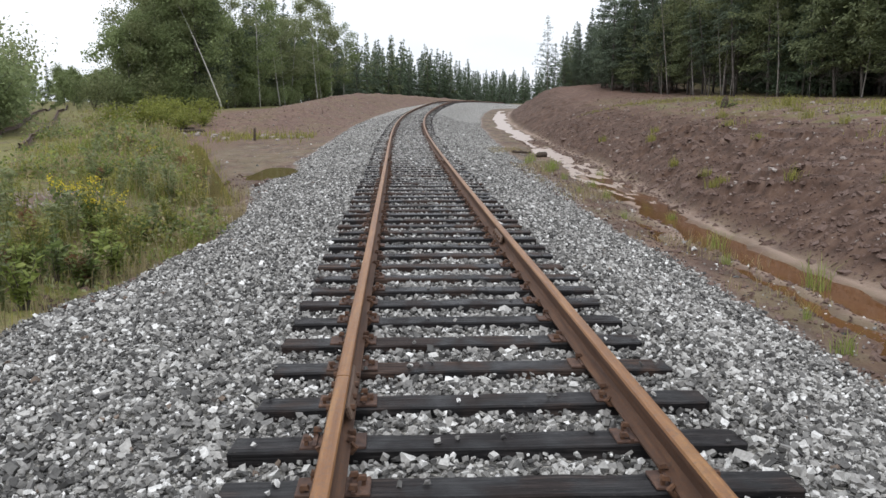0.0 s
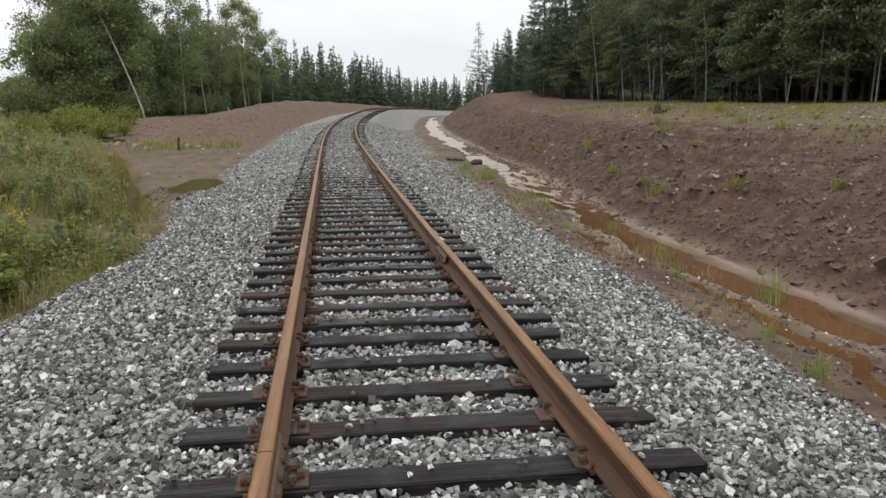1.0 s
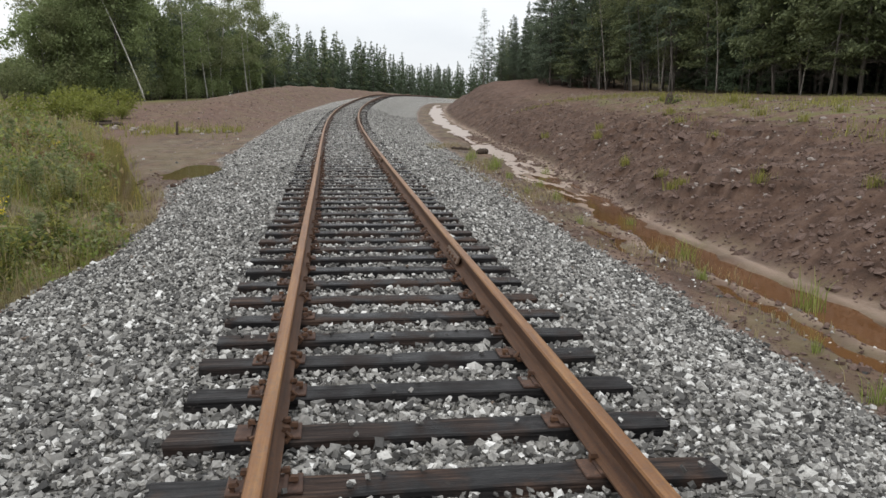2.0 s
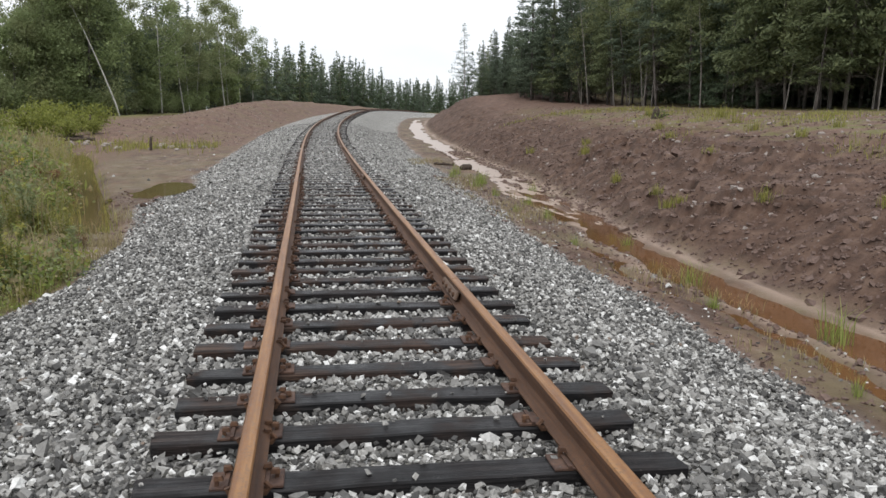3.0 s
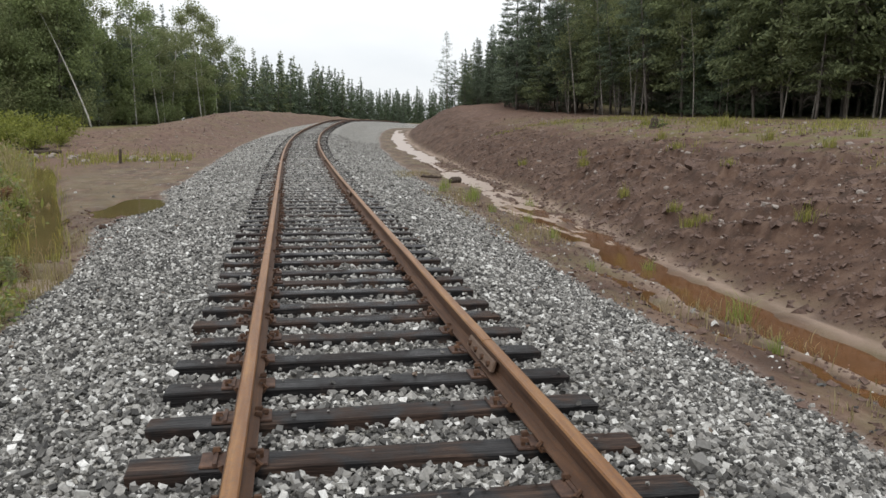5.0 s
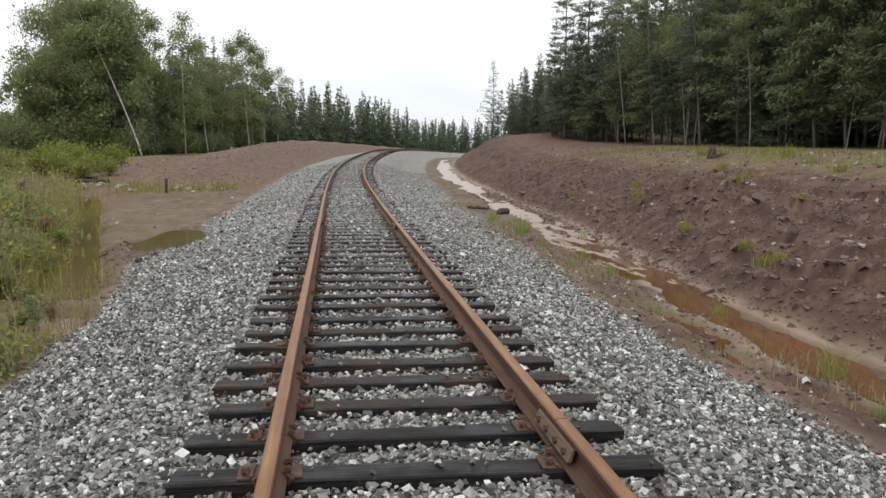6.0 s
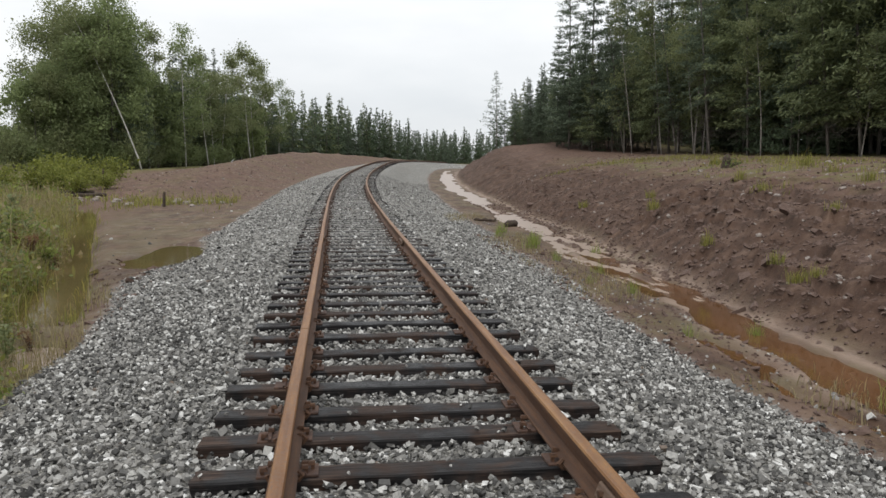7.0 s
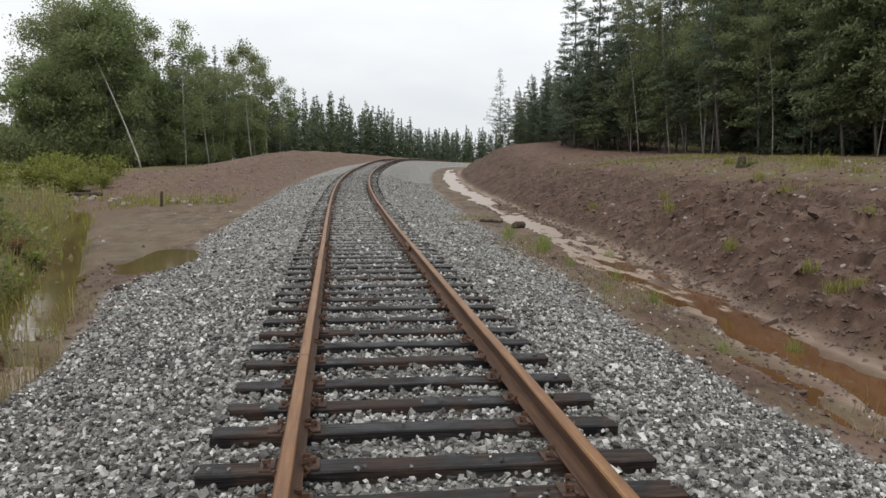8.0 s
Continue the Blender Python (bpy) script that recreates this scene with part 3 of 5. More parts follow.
JOINTS = {1: [-2.7, 9.15, 20.95, 32.8, 44.7, 56.6, 68.5, 80.4, 112], -1: [-7.9, 4.0, 12.83, 21.75, 33.6, 45.5, 57.4, 69.3, 112]}
for side in (-1, 1):
    for a, b in zip(JOINTS[side][:-1], JOINTS[side][1:]):
        length = rail(side, max(a, -3) + 0.006, b - 0.006, "long rust-brown steel rail spiked to wooden ties")
        # anchors clipped under the foot, tight against the ties
        for yf in TIES:
            y = yf - 0.02
            if a + 0.5 < y < min(b - 0.5, 24) and rng.random() < 0.75:
                xc, hd, zc = (float(q) for q in line_at(y))
                part("rail_anchor", ANCHOR, length, "dark rusty rail anchor", pose(xc + side * 0.75 * math.cos(hd), y, zc + 0.014, 0, 0, (180 if side > 0 else 0) - math.degrees(hd)))


def joint_bar(y, side):
    """Two bars on both sides of the web, with bolts."""
    xc, hd, zc = (float(q) for q in line_at(y))
    m = pose(xc + side * 0.75 * math.cos(hd), y - side * 0.75 * math.sin(hd), zc + 0.012, 0, 0, -math.degrees(hd))
    thing = tagged(new("rail_joint"), "rusty bolted joint bars between two rails", "rail joint", "joints of the rails")
    thing.matrix_basis = m
    for face in (-1, 1):
        bm = box_bm(0.03, 0.66, 0.075, 0.008)
        for v in bm.verts:
            if v.co.z < 0:
                v.co.x += face * 0.022
        bar = part("joint_bar", bm_mesh("joint_bar", bm, M_BAR), thing, "worn grey-brown joint bar", pose(face * 0.03, 0, 0.078))
        for q in (-0.25, -0.09, 0.09, 0.25):
            bm = bmesh.new()
            bmesh.ops.create_cone(bm, cap_ends=True, segments=6, radius1=0.021, radius2=0.018, depth=0.036)
            part("bolt", bm_mesh("bolt", bm, M_RAIL_SIDE), bar, "", pose(face * 0.024, q, 0.0, 0, 90, 0))


for side, y in ((1, 9.15), (1, 20.95), (1, 32.8), (-1, 4.0), (-1, 21.75), (-1, 33.6)):
    joint_bar(y, side)


# ---- ballast stones ----
def stones(count, spots, size, seed, name, mat, label, squash=0.75, octa=False):
    """One joined mesh of angular stones: each a jittered eight-cornered block."""
    r = np.random.RandomState(seed)
    cube = np.array([(x, y, z) for x in (-1, 1) for y in (-1, 1) for z in (-1, 1)], float)
    quads = np.array([[0, 1, 3, 2], [4, 6, 7, 5], [0, 4, 5, 1], [2, 3, 7, 6], [0, 2, 6, 4], [1, 5, 7, 3]])
    if octa:
        cube = np.array([(1.2, 0, 0), (0, 1.2, 0), (-1.2, 0, 0), (0, -1.2, 0), (0.2, 0.1, 1.1), (-0.1, -0.2, -1.1)])
        quads = np.array([[0, 1, 4], [1, 2, 4], [2, 3, 4], [3, 0, 4], [1, 0, 5], [2, 1, 5], [3, 2, 5], [0, 3, 5]])
    nv, nf = len(cube), quads.shape[1]
    c = cube[None] * (1 + r.uniform(-0.55, 0.25, (count, nv, 3))) * r.uniform(0.55, 1.1, (count, 1, 3)) * np.array([1, 1, squash])
    ang = r.uniform(0, 6.28, (count, 3))
    ca, sa = np.cos(ang), np.sin(ang)
    for ax, (i, j) in enumerate(((1, 2), (2, 0), (0, 1))):
        ci, si = ca[:, ax, None], sa[:, ax, None]
        if ax < 2:
            ci, si = np.cos(ang[:, ax, None] * 0.25 - 0.8), np.sin(ang[:, ax, None] * 0.25 - 0.8)
        p, q = c[:, :, i].copy(), c[:, :, j].copy()
        c[:, :, i], c[:, :, j] = ci * p - si * q, si * p + ci * q
    c = c * size[:, None, None] + spots[:, None, :]
    faces = (quads[None] + (np.arange(count) * nv)[:, None, None]).reshape(-1, nf)
    me = bpy.data.meshes.new(name)
    me.vertices.add(count * nv)
    me.vertices.foreach_set("co", c.reshape(-1))
    me.loops.add(len(faces) * nf)
    me.loops.foreach_set("vertex_index", faces.reshape(-1))
    me.polygons.add(len(faces))
    me.polygons.foreach_set("loop_start", np.arange(0, len(faces) * nf, nf))
    me.update(calc_edges=True)
    me.polygons.foreach_set("use_smooth", np.zeros(len(faces), bool))
    me.materials.append(mat)
    return tagged(new(name, me), label, "gravel", kind="stuff")


def ballast(y0, y1, per_m2, mean, seed):
    r = np.random.RandomState(seed)
    n = int((y1 - y0) * 9.2 * per_m2)
    d, y = r.uniform(-4.6, 4.6, n), r.uniform(y0, y1, n)
    xc, hd, zc = line_at(y)
    x = xc + d / np.cos(hd)
    z, gravel = lay(x, y)[:2]
    fronts = np.array(TIES)
    k = np.clip(np.searchsorted(fronts, y) - 1, 0, len(fronts) - 1)
    on_tie = (np.abs(d) < 1.25) & (y - fronts[k] < 0.195) & (y - fronts[k] > -0.01)
    near_rail = np.abs(np.abs(d) - 0.75) < 0.085
    keep = (gravel > r.uniform(0.05, 0.75, n)) & (~on_tie | (r.uniform(0, 1, n) < 0.02)) & (~near_rail | (r.uniform(0, 1, n) < 0.25))
    x, y, z, on = x[keep], y[keep], z[keep], on_tie[keep]
    size = mean * np.exp(r.normal(0, 0.33, len(x))) * 0.5
    size = np.where(on, np.minimum(size, 0.016), size)
    z = np.where(on, line_at(y)[2] + size * 0.6, z + size * 0.25 + r.uniform(-0.022, 0.012, len(x)))
    return stones(len(x), np.stack([x, y, z], 1), size, seed, "ballast_gravel", M_STONE, "angular grey and white crushed stone ballast", 0.55 if y0 > 12 else 0.72, y0 > 12)


ballast(1.6, 9.0, 1150, 0.0295, 11)
ballast(9.0, 17.0, 760, 0.028, 12)
ballast(17.0, 34.0, 290, 0.048, 13)
ballast(34.0, 62.0, 90, 0.056, 14)


# ---- trees ----
def quads_at(centres, dirs, ups, lengths, widths):
    """Leaf-like four-cornered blades: verts and faces."""
    side = np.cross(dirs, ups)
    side /= np.linalg.norm(side, axis=1, keepdims=True) + 1e-9
    a = centres - dirs * lengths[:, None] * 0.5
    b = centres + dirs * lengths[:, None] * 0.5
    m = centres + dirs * lengths[:, None] * 0.08
    v = np.stack([a, m + side * widths[:, None] * 0.5, b, m - side * widths[:, None] * 0.5], 1).reshape(-1, 3)
    return v, np.arange(len(v)).reshape(-1, 4)


def unit(v):
    return v / (np.linalg.norm(v, axis=-1, keepdims=True) + 1e-9)


def conifer(seed, h, width, low=0.08, fullness=1.0, levels=34, per=7, tufts=60, needle=M_SPRUCE, bark=M_BARK, dead=0.0, name="spruce", blade=0.58):
    """A spruce or fir: tapered trunk, drooping whorls of needle sprays. Returns an Empty with parts, at the origin."""
    r = np.random.RandomState(seed)
    thing = new(name)
    bend = r.uniform(-0.02, 0.02, 2) * h
    zs = np.linspace(-0.3, h, 10)
    tv, tf = tube([(bend[0] * (z / h) ** 2, bend[1] * (z / h) ** 2, z) for z in zs], [max(0.012, 0.0048 * h * (1 - z / h) ** 0.8 + 0.012) for z in np.clip(zs, 0, h)], 7)
    part("trunk", mesh_of("trunk", tv, tf, bark), thing)
    cs, ds, us, ls, ws = [], [], [], [], []
    wood = []
    for k in range(levels):
        u = (k + r.uniform(-0.3, 0.3)) / levels
        z0 = h * (low + (1 - low) * np.clip(u, 0, 0.99))
        reach = width * 0.5 * ((1 - u) ** 0.8 + 0.04) * r.uniform(0.75, 1.15) * min(1.0, 0.55 + 3.5 * u)
        for b in range(max(3, int(per * r.uniform(0.6, 1.2)))):
            az, z = r.uniform(0, 6.283), z0 + r.uniform(-0.6, 0.6) * h * (1 - low) / levels
            L = reach * r.uniform(0.55, 1.15)
            rise = 0.25 - 0.55 * (1 - u) + r.uniform(-0.12, 0.12)
            out = np.array([math.cos(az), math.sin(az), 0])
            nt = max(2, int(tufts * (0.35 + L / (width * 0.5)) * r.uniform(0.6, 1.1) * fullness))
            f = np.sqrt(r.uniform(0.03, 1, nt))
            c = out[None] * (L * f)[:, None] + np.stack([np.zeros(nt), np.zeros(nt), z + L * f * rise + 0.12 * L * f * f], 1)
            c += r.normal(0, 0.10 * L + 0.03, (nt, 3)) * np.array([1, 1, 0.45])
            c[:, :2] += bend * (z / h) ** 2
            d = unit(out[None] * 0.8 + r.normal(0, 0.5, (nt, 3)) + np.array([0, 0, -0.25]))
            cs.append(c), ds.append(d), us.append(unit(r.normal(0, 0.5, (nt, 3)) + np.array([0, 0, 1.0])))
            s = blade * r.uniform(0.7, 1.3, nt) * (0.10 + 0.065 * L)
            ls.append(s * 2.2), ws.append(s * 0.68)
    v, f = quads_at(np.concatenate(cs), np.concatenate(ds), np.concatenate(us), np.concatenate(ls), np.concatenate(ws))
    part("crown", mesh_of("crown", v, f, needle), thing)
    if dead:
        for _ in range(int(110 * dead)):
            z, az = h * r.uniform(0.06, max(low + 0.15, 0.2)), r.uniform(0, 6.283)
            L = r.uniform(0.5, 1.6)
            o = np.array([math.cos(az), math.sin(az), 0])
            p = np.array([0, 0, z])
            wood.append(tube([p, p + o * L * 0.5 + (0, 0, 0.03), p + o * L + (0, 0, -0.25 * L)], [0.014, 0.009, 0.004], 3))
        wv, wf = join(wood)
        tagged(part("deadwood", mesh_of("deadwood", wv, wf, M_TWIG), thing, "bare grey dead branches"), kind="stuff")
    return thing


def broadleaf(seed, h, width, low=0.3, leaves=2600, leaf=M_LEAF, bark=M_BARK, lean=(0, 0), girth=0.013, blade=0.26, name="birch", clumps=34, airy=0.5, limbs=14):
    """A leafy tree: bent trunk, limbs, and many loose leaf clumps round the limb ends."""
    r = np.random.RandomState(seed)
    thing = new(name)
    zs = np.linspace(-0.3, h * 0.97, 12)
    wig = r.uniform(-1, 1, 4) * (0.012 + 0.02 * abs(lean[0])) * h

    def spine(z):
        q = max(z, 0) / h
        return np.array([lean[0] * h * q * (0.85 + 0.3 * q) + wig[0] * math.sin(4 * q + wig[1] * 9), lean[1] * h * q + wig[2] * math.sin(5 * q), z])

    tv, tf = tube([spine(z) for z in zs], [max(0.012, girth * h * (1 - max(z, 0) / h) ** 0.75) for z in zs], 7)
    part("trunk", mesh_of("trunk", tv, tf, bark), thing)
    ends = []
    for k in range(limbs):
        u = low + (0.97 - low) * (k + r.uniform(0, 0.9)) / limbs
        p, az = spine(h * u * 0.94), r.uniform(0, 6.283)
        L = width * 0.5 * math.sin(math.pi * min(1, (u - low) / (1 - low) * 0.72 + 0.26)) ** 0.8 * r.uniform(0.6, 1.15)
        o = np.array([math.cos(az), math.sin(az), 0])
        e = p + o * L + np.array([0, 0, L * r.uniform(0.35, 0.9)])
        mid = (p + e) / 2 + np.array([0, 0, -0.08 * L])
        lv, lf = tube([p, mid, e], [girth * h * 0.33 * (1 - u) + 0.012, 0.018, 0.007], 4)
        part("limb", mesh_of("limb", lv, lf, bark), thing)
        ends += [e, mid * 0.4 + e * 0.6, mid]
    ends.append(spine(h * 0.98))
    ends = np.array(ends)
    base = ends[r.randint(0, len(ends), clumps)] + r.normal(0, 0.05 * width, (clumps, 3))
    rad = r.uniform(0.05, 0.14, clumps) * width + 0.2
    idx = r.randint(0, clumps, leaves)
    c = base[idx] + np.clip(r.normal(0, 1, (leaves, 3)), -1.7, 1.7) * rad[idx][:, None] * np.array([0.75, 0.75, 0.55])
    loose = r.uniform(0, 1, leaves) < airy * 0.2
    c[loose] += r.normal(0, 0.055 * width, (int(loose.sum()), 3))
    c = c[c[:, 2] > h * low * 0.6]
    m = len(c)
    d = unit(r.normal(0, 1, (m, 3)) + np.array([0, 0, -0.4]))
    s = blade * np.exp(r.normal(0, 0.3, m))
    v, f = quads_at(c, d, unit(r.normal(0, 0.8, (m, 3)) + np.array([0, 0, 1.0])), s * 1.3, s * 0.9)
    part("crown", mesh_of("crown", v, f, leaf), thing)
    return thing


def shrub(seed, h, width, leaves, leaf, blade=0.16, name="shrub"):
    r = np.random.RandomState(seed)
    thing = new(name)
    tips = []
    for k in range(9):
        az, tilt = r.uniform(0, 6.283), r.uniform(0.1, 0.9)
        e = np.array([math.cos(az) * tilt * width * 0.5, math.sin(az) * tilt * width * 0.5, h * r.uniform(0.55, 0.95)])
        sv, sf = tube([(0, 0, -0.15), e * 0.5 + (0, 0, 0.1 * h), e], [0.03, 0.02, 0.008], 4)
        part("stem", mesh_of("stem", sv, sf, M_TWIG), thing)
        tips += [e, e * 0.7, e * 0.5 + np.array([0, 0, 0.05 * h])]
    tips = np.array(tips)
    c = tips[r.randint(0, len(tips), leaves)] + r.normal(0, 1, (leaves, 3)) * np.array([0.15 * width, 0.15 * width, 0.16 * h])
    c = c[c[:, 2] > 0.03 * h]
    m = len(c)
    s = blade * np.exp(r.normal(0, 0.3, m))
    v, f = quads_at(c, unit(r.normal(0, 1, (m, 3))), unit(r.normal(0, 0.8, (m, 3)) + np.array([0, 0, 1.0])), s * 1.3, s * 0.85)
    part("crown", mesh_of("crown", v, f, leaf), thing)
    return thing


STOCK = {}


def plant(key, x, y, scale=1.0, turn=None, tip=(0, 0), sink=0.05):
    """Sets a tree of the stock on the ground: the first one itself, then copies."""
    thing, used = STOCK[key]
    turn = rng.uniform(0, 360) if turn is None else turn
    m = pose(x, y, height(x, y) - sink, tip[0], tip[1], turn) @ Matrix.Scale(scale, 4)
    if used:
        new_one = copy_thing(thing, Matrix())
        new_one.matrix_basis = m
        return new_one
    STOCK[key][1] = True
    thing.matrix_basis = m
    return thing


def stock(key, thing, label, category, group):
    tagged(thing, label, category, group)
    STOCK[key] = [thing, False]


RIGHT, LEFT, FAR = "trees of the wood above the cut bank", "trees of the wood behind the mound", "trees of the distant wood"
for k in range(4):
    stock("spruce%d" % k, conifer(20 + k, 15.5 + 1.3 * k, 4.6 + 0.3 * k, 0.06 + 0.05 * (k % 2), 1.5, dead=0.4), "tall dark green spruce with drooping boughs", "spruce tree", RIGHT)
    stock("bare%d" % k, conifer(40 + k, 16 + k, 4.2, 0.22 + 0.05 * k, levels=30, dead=1.4, name="spruce", bark=M_BARK), "tall spruce with a bare lower trunk and dead branches", "spruce tree", RIGHT)
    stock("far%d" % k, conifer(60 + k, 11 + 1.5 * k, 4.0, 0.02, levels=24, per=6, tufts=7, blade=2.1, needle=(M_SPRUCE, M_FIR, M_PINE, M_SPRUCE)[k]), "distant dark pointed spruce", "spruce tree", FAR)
for k in range(3):
    stock("olive%d" % k, conifer(80 + k, 14 + 2 * k, 5.2, 0.13, levels=34, needle=M_PINE, dead=0.6, name="fir"), "olive-green fir with sparse lower boughs", "fir tree", RIGHT)
    stock("pole%d" % k, broadleaf(90 + k, 12 + 1.5 * k, 3.4, 0.5, 5200, M_OLIVE, M_PALE, (0.05 * (k - 1), 0.03), 0.0034, 0.078, "birch", 26, limbs=9), "slender pale-barked birch with a thin high crown", "birch tree", RIGHT)
    stock("leafy%d" % k, broadleaf(110 + k, 13 + 1.8 * k, 7.5, 0.10, 15000, (M_LEAF, M_OLIVE, M_LEAF)[k], M_BARK, (0, 0), 0.010, 0.135, "maple", 80, limbs=22), "full green leafy tree at the edge of the wood", "leafy tree", LEFT)
    stock("airy%d" % k, broadleaf(130 + k, 14 + 1.5 * k, 5.4, 0.25, 6000, (M_OLIVE, M_LEAF, M_OLIVE)[k], M_BIRCH, (0.05 * (k - 1), 0.0), 0.0055, 0.14, "birch", 46, 0.9, 14), "white-barked birch with an airy green crown", "birch tree", LEFT)
    stock("dull%d" % k, broadleaf(150 + k, 10 + 1.5 * k, 5.4, 0.10, 3600, M_LEAF, M_BARK, (0, 0), 0.009, 0.25, "birch", 36, 0.5, 12), "distant rounded green leafy tree", "leafy tree", FAR)
stock("larch", conifer(200, 10.5, 4.4, 0.08, 1.0, 30, 7, 24, M_FIR, M_PALE, 0.0, "larch"), "pale sparse larch standing clear of the wood", "larch tree", RIGHT)
stock("young", conifer(210, 6.5, 2.8, 0.05, 1.0, 24, 7, 26, M_FIR, M_BARK, 0.0, "fir"), "young light green fir", "fir tree", RIGHT)
stock("sapling", broadleaf(220, 6.5, 3.0, 0.3, 2600, M_OLIVE, M_PALE, (0.04, 0), 0.006, 0.085, "birch", 26, 0.8, 10), "young birch with light olive-green leaves", "birch tree", RIGHT)
for k in range(2):
    stock("shrub%d" % k, shrub(230 + k, 2.6 + k, 3.4, 2700, (M_LEAF, M_OLIVE)[k], 0.115), "dense green leafy shrub at the wood's edge", "shrub", LEFT)
stock("willow", shrub(240, 1.3, 2.0, 1700, M_YELLOWLEAF, 0.085, "willow_shrub"), "low yellow-green willow shrub", "shrub", "willow shrubs on the left verge")

# wood above the right bank: edge, then deeper rows
EDGE_R = [(24, 31), (21.2, 38), (19.6, 48), (17.8, 57)]
EDGE_R2 = [(17.8, 58), (16.0, 68), (16.3, 80), (20.5, 96), (28, 112)]


def along(poly, s):
    """A point at s metres along a line of corners, and the way there."""
    for (ax, ay), (bx, by) in zip(poly[:-1], poly[1:]):
        L = math.hypot(bx - ax, by - ay)
        if s <= L:
            return ax + (bx - ax) * s / L, ay + (by - ay) * s / L, (bx - ax) / L, (by - ay) / L
        s -= L
    return None


HEAPS = {}


def heap(key, wood, x, y, scale):
    """Adds a tree of the stock to a joined far wood."""
    thing = STOCK[key][0]
    m = np.array(pose(x, y, height(x, y) - 0.05, 0, 0, rng.uniform(0, 360)) @ Matrix.Scale(scale, 4))
    for ob in thing.children:
        if ob.name.split(".")[0] in ("trunk", "crown"):
            me = ob.data
            co = np.empty(len(me.vertices) * 3, np.float32)
            me.vertices.foreach_get("co", co)
            co = co.reshape(-1, 3) @ m[:3, :3].T + m[:3, 3]
            HEAPS.setdefault((wood, me.materials[0].name), []).append((co, [list(p.vertices) for p in me.polygons] if key + ob.name not in FACES else FACES[key + ob.name]))
            FACES[key + ob.name] = HEAPS[(wood, me.materials[0].name)][-1][1]


FACES = {}


def belt(poly, start, rows, gap, depth, kinds, side=1, size=(0.8, 1.15), first=0.0, wood="", lean=2):
    """Rows of trees to one side of a line; with wood, they join that one wood."""
    for row in range(rows):
        s = start + rng.uniform(0, gap)
        while along(poly, s):
            x, y, tx, ty = along(poly, s)
            off = side * (first + row * depth + rng.uniform(-0.45, 0.45) * depth)
            if wood:
                heap(rng.choice(kinds), wood, x + ty * off, y - tx * off, rng.uniform(*size))
            else:
                plant(rng.choice(kinds), x + ty * off, y - tx * off, rng.uniform(*size), tip=(rng.uniform(-lean, lean), rng.uniform(-lean, lean)))
            s += gap * rng.uniform(0.6, 1.4)


belt(EDGE_R, 0, 1, 1.5, 2.0, ["pole0", "pole1", "pole2", "bare0", "olive0", "pole0", "pole2"], 1, (0.55, 1.0), lean=7)
belt(EDGE_R, 1, 1, 2.4, 1.6, ["sapling", "sapling", "young", "olive0"], 1, (0.7, 1.25), 0.7, lean=6)
belt(EDGE_R, 0, 2, 1.9, 2.2, ["bare0", "bare1", "olive0", "olive1", "olive2", "pole2", "spruce0", "spruce1"], 1, (0.85, 1.1), 2.6, lean=3)
belt(EDGE_R, 0, 2, 2.0, 2.8, ["spruce0", "spruce1", "spruce2", "spruce3", "olive2"], 1, (0.85, 1.1), 7.0)
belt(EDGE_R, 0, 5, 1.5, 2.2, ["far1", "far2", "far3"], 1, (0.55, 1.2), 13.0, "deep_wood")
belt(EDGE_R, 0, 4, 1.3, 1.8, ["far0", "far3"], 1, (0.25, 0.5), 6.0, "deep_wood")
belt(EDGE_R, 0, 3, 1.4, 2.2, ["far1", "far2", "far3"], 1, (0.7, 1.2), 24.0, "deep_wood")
belt([(31, 54), (27, 75), (30, 95)], 0, 4, 1.5, 2.4, ["far1", "far2", "far3"], 1, (0.65, 0.95), 0.0, "deep_wood")
belt(EDGE_R2, 0, 1, 1.3, 1.6, ["young", "olive0", "spruce0", "spruce1", "young"], 1, (0.30, 0.42))
belt(EDGE_R2, 0, 2, 1.9, 2.6, ["spruce0", "spruce1", "spruce2", "olive1"], 1, (0.36, 0.48), 2.6)
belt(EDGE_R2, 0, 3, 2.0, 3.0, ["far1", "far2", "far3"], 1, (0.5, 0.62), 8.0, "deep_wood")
for key, x, y, size, turn in (("spruce3", 16.2, 63.0, 0.72, 40), ("spruce2", 17.2, 61.2, 0.82, 120), ("spruce1", 18.2, 59.5, 0.74, 200), ("spruce0", 17.6, 64.5, 0.6, 300), ("spruce2", 19.5, 60.5, 0.72, 10), ("spruce1", 16.0, 65.5, 0.52, 70), ("olive1", 16.9, 59.8, 0.45, 10), ("olive0", 18.9, 57.6, 0.6, 80), ("spruce3", 20.6, 62.0, 0.7, 150), ("olive2", 19.0, 62.5, 0.62, 250)):
    plant(key, x, y, size, turn)
for key, x, y, size in (("young", 14.3, 76.5, 0.66), ("spruce0", 15.0, 75.0, 0.30), ("young", 13.9, 78.5, 0.6), ("spruce1", 15.6, 73.0, 0.33), ("olive0", 15.3, 78.0, 0.36), ("young", 14.6, 73.8, 0.55), ("spruce2", 16.2, 70.5, 0.36)):
    plant(key, x, y, size)
plant("larch", 13.5, 76.0, 0.66)

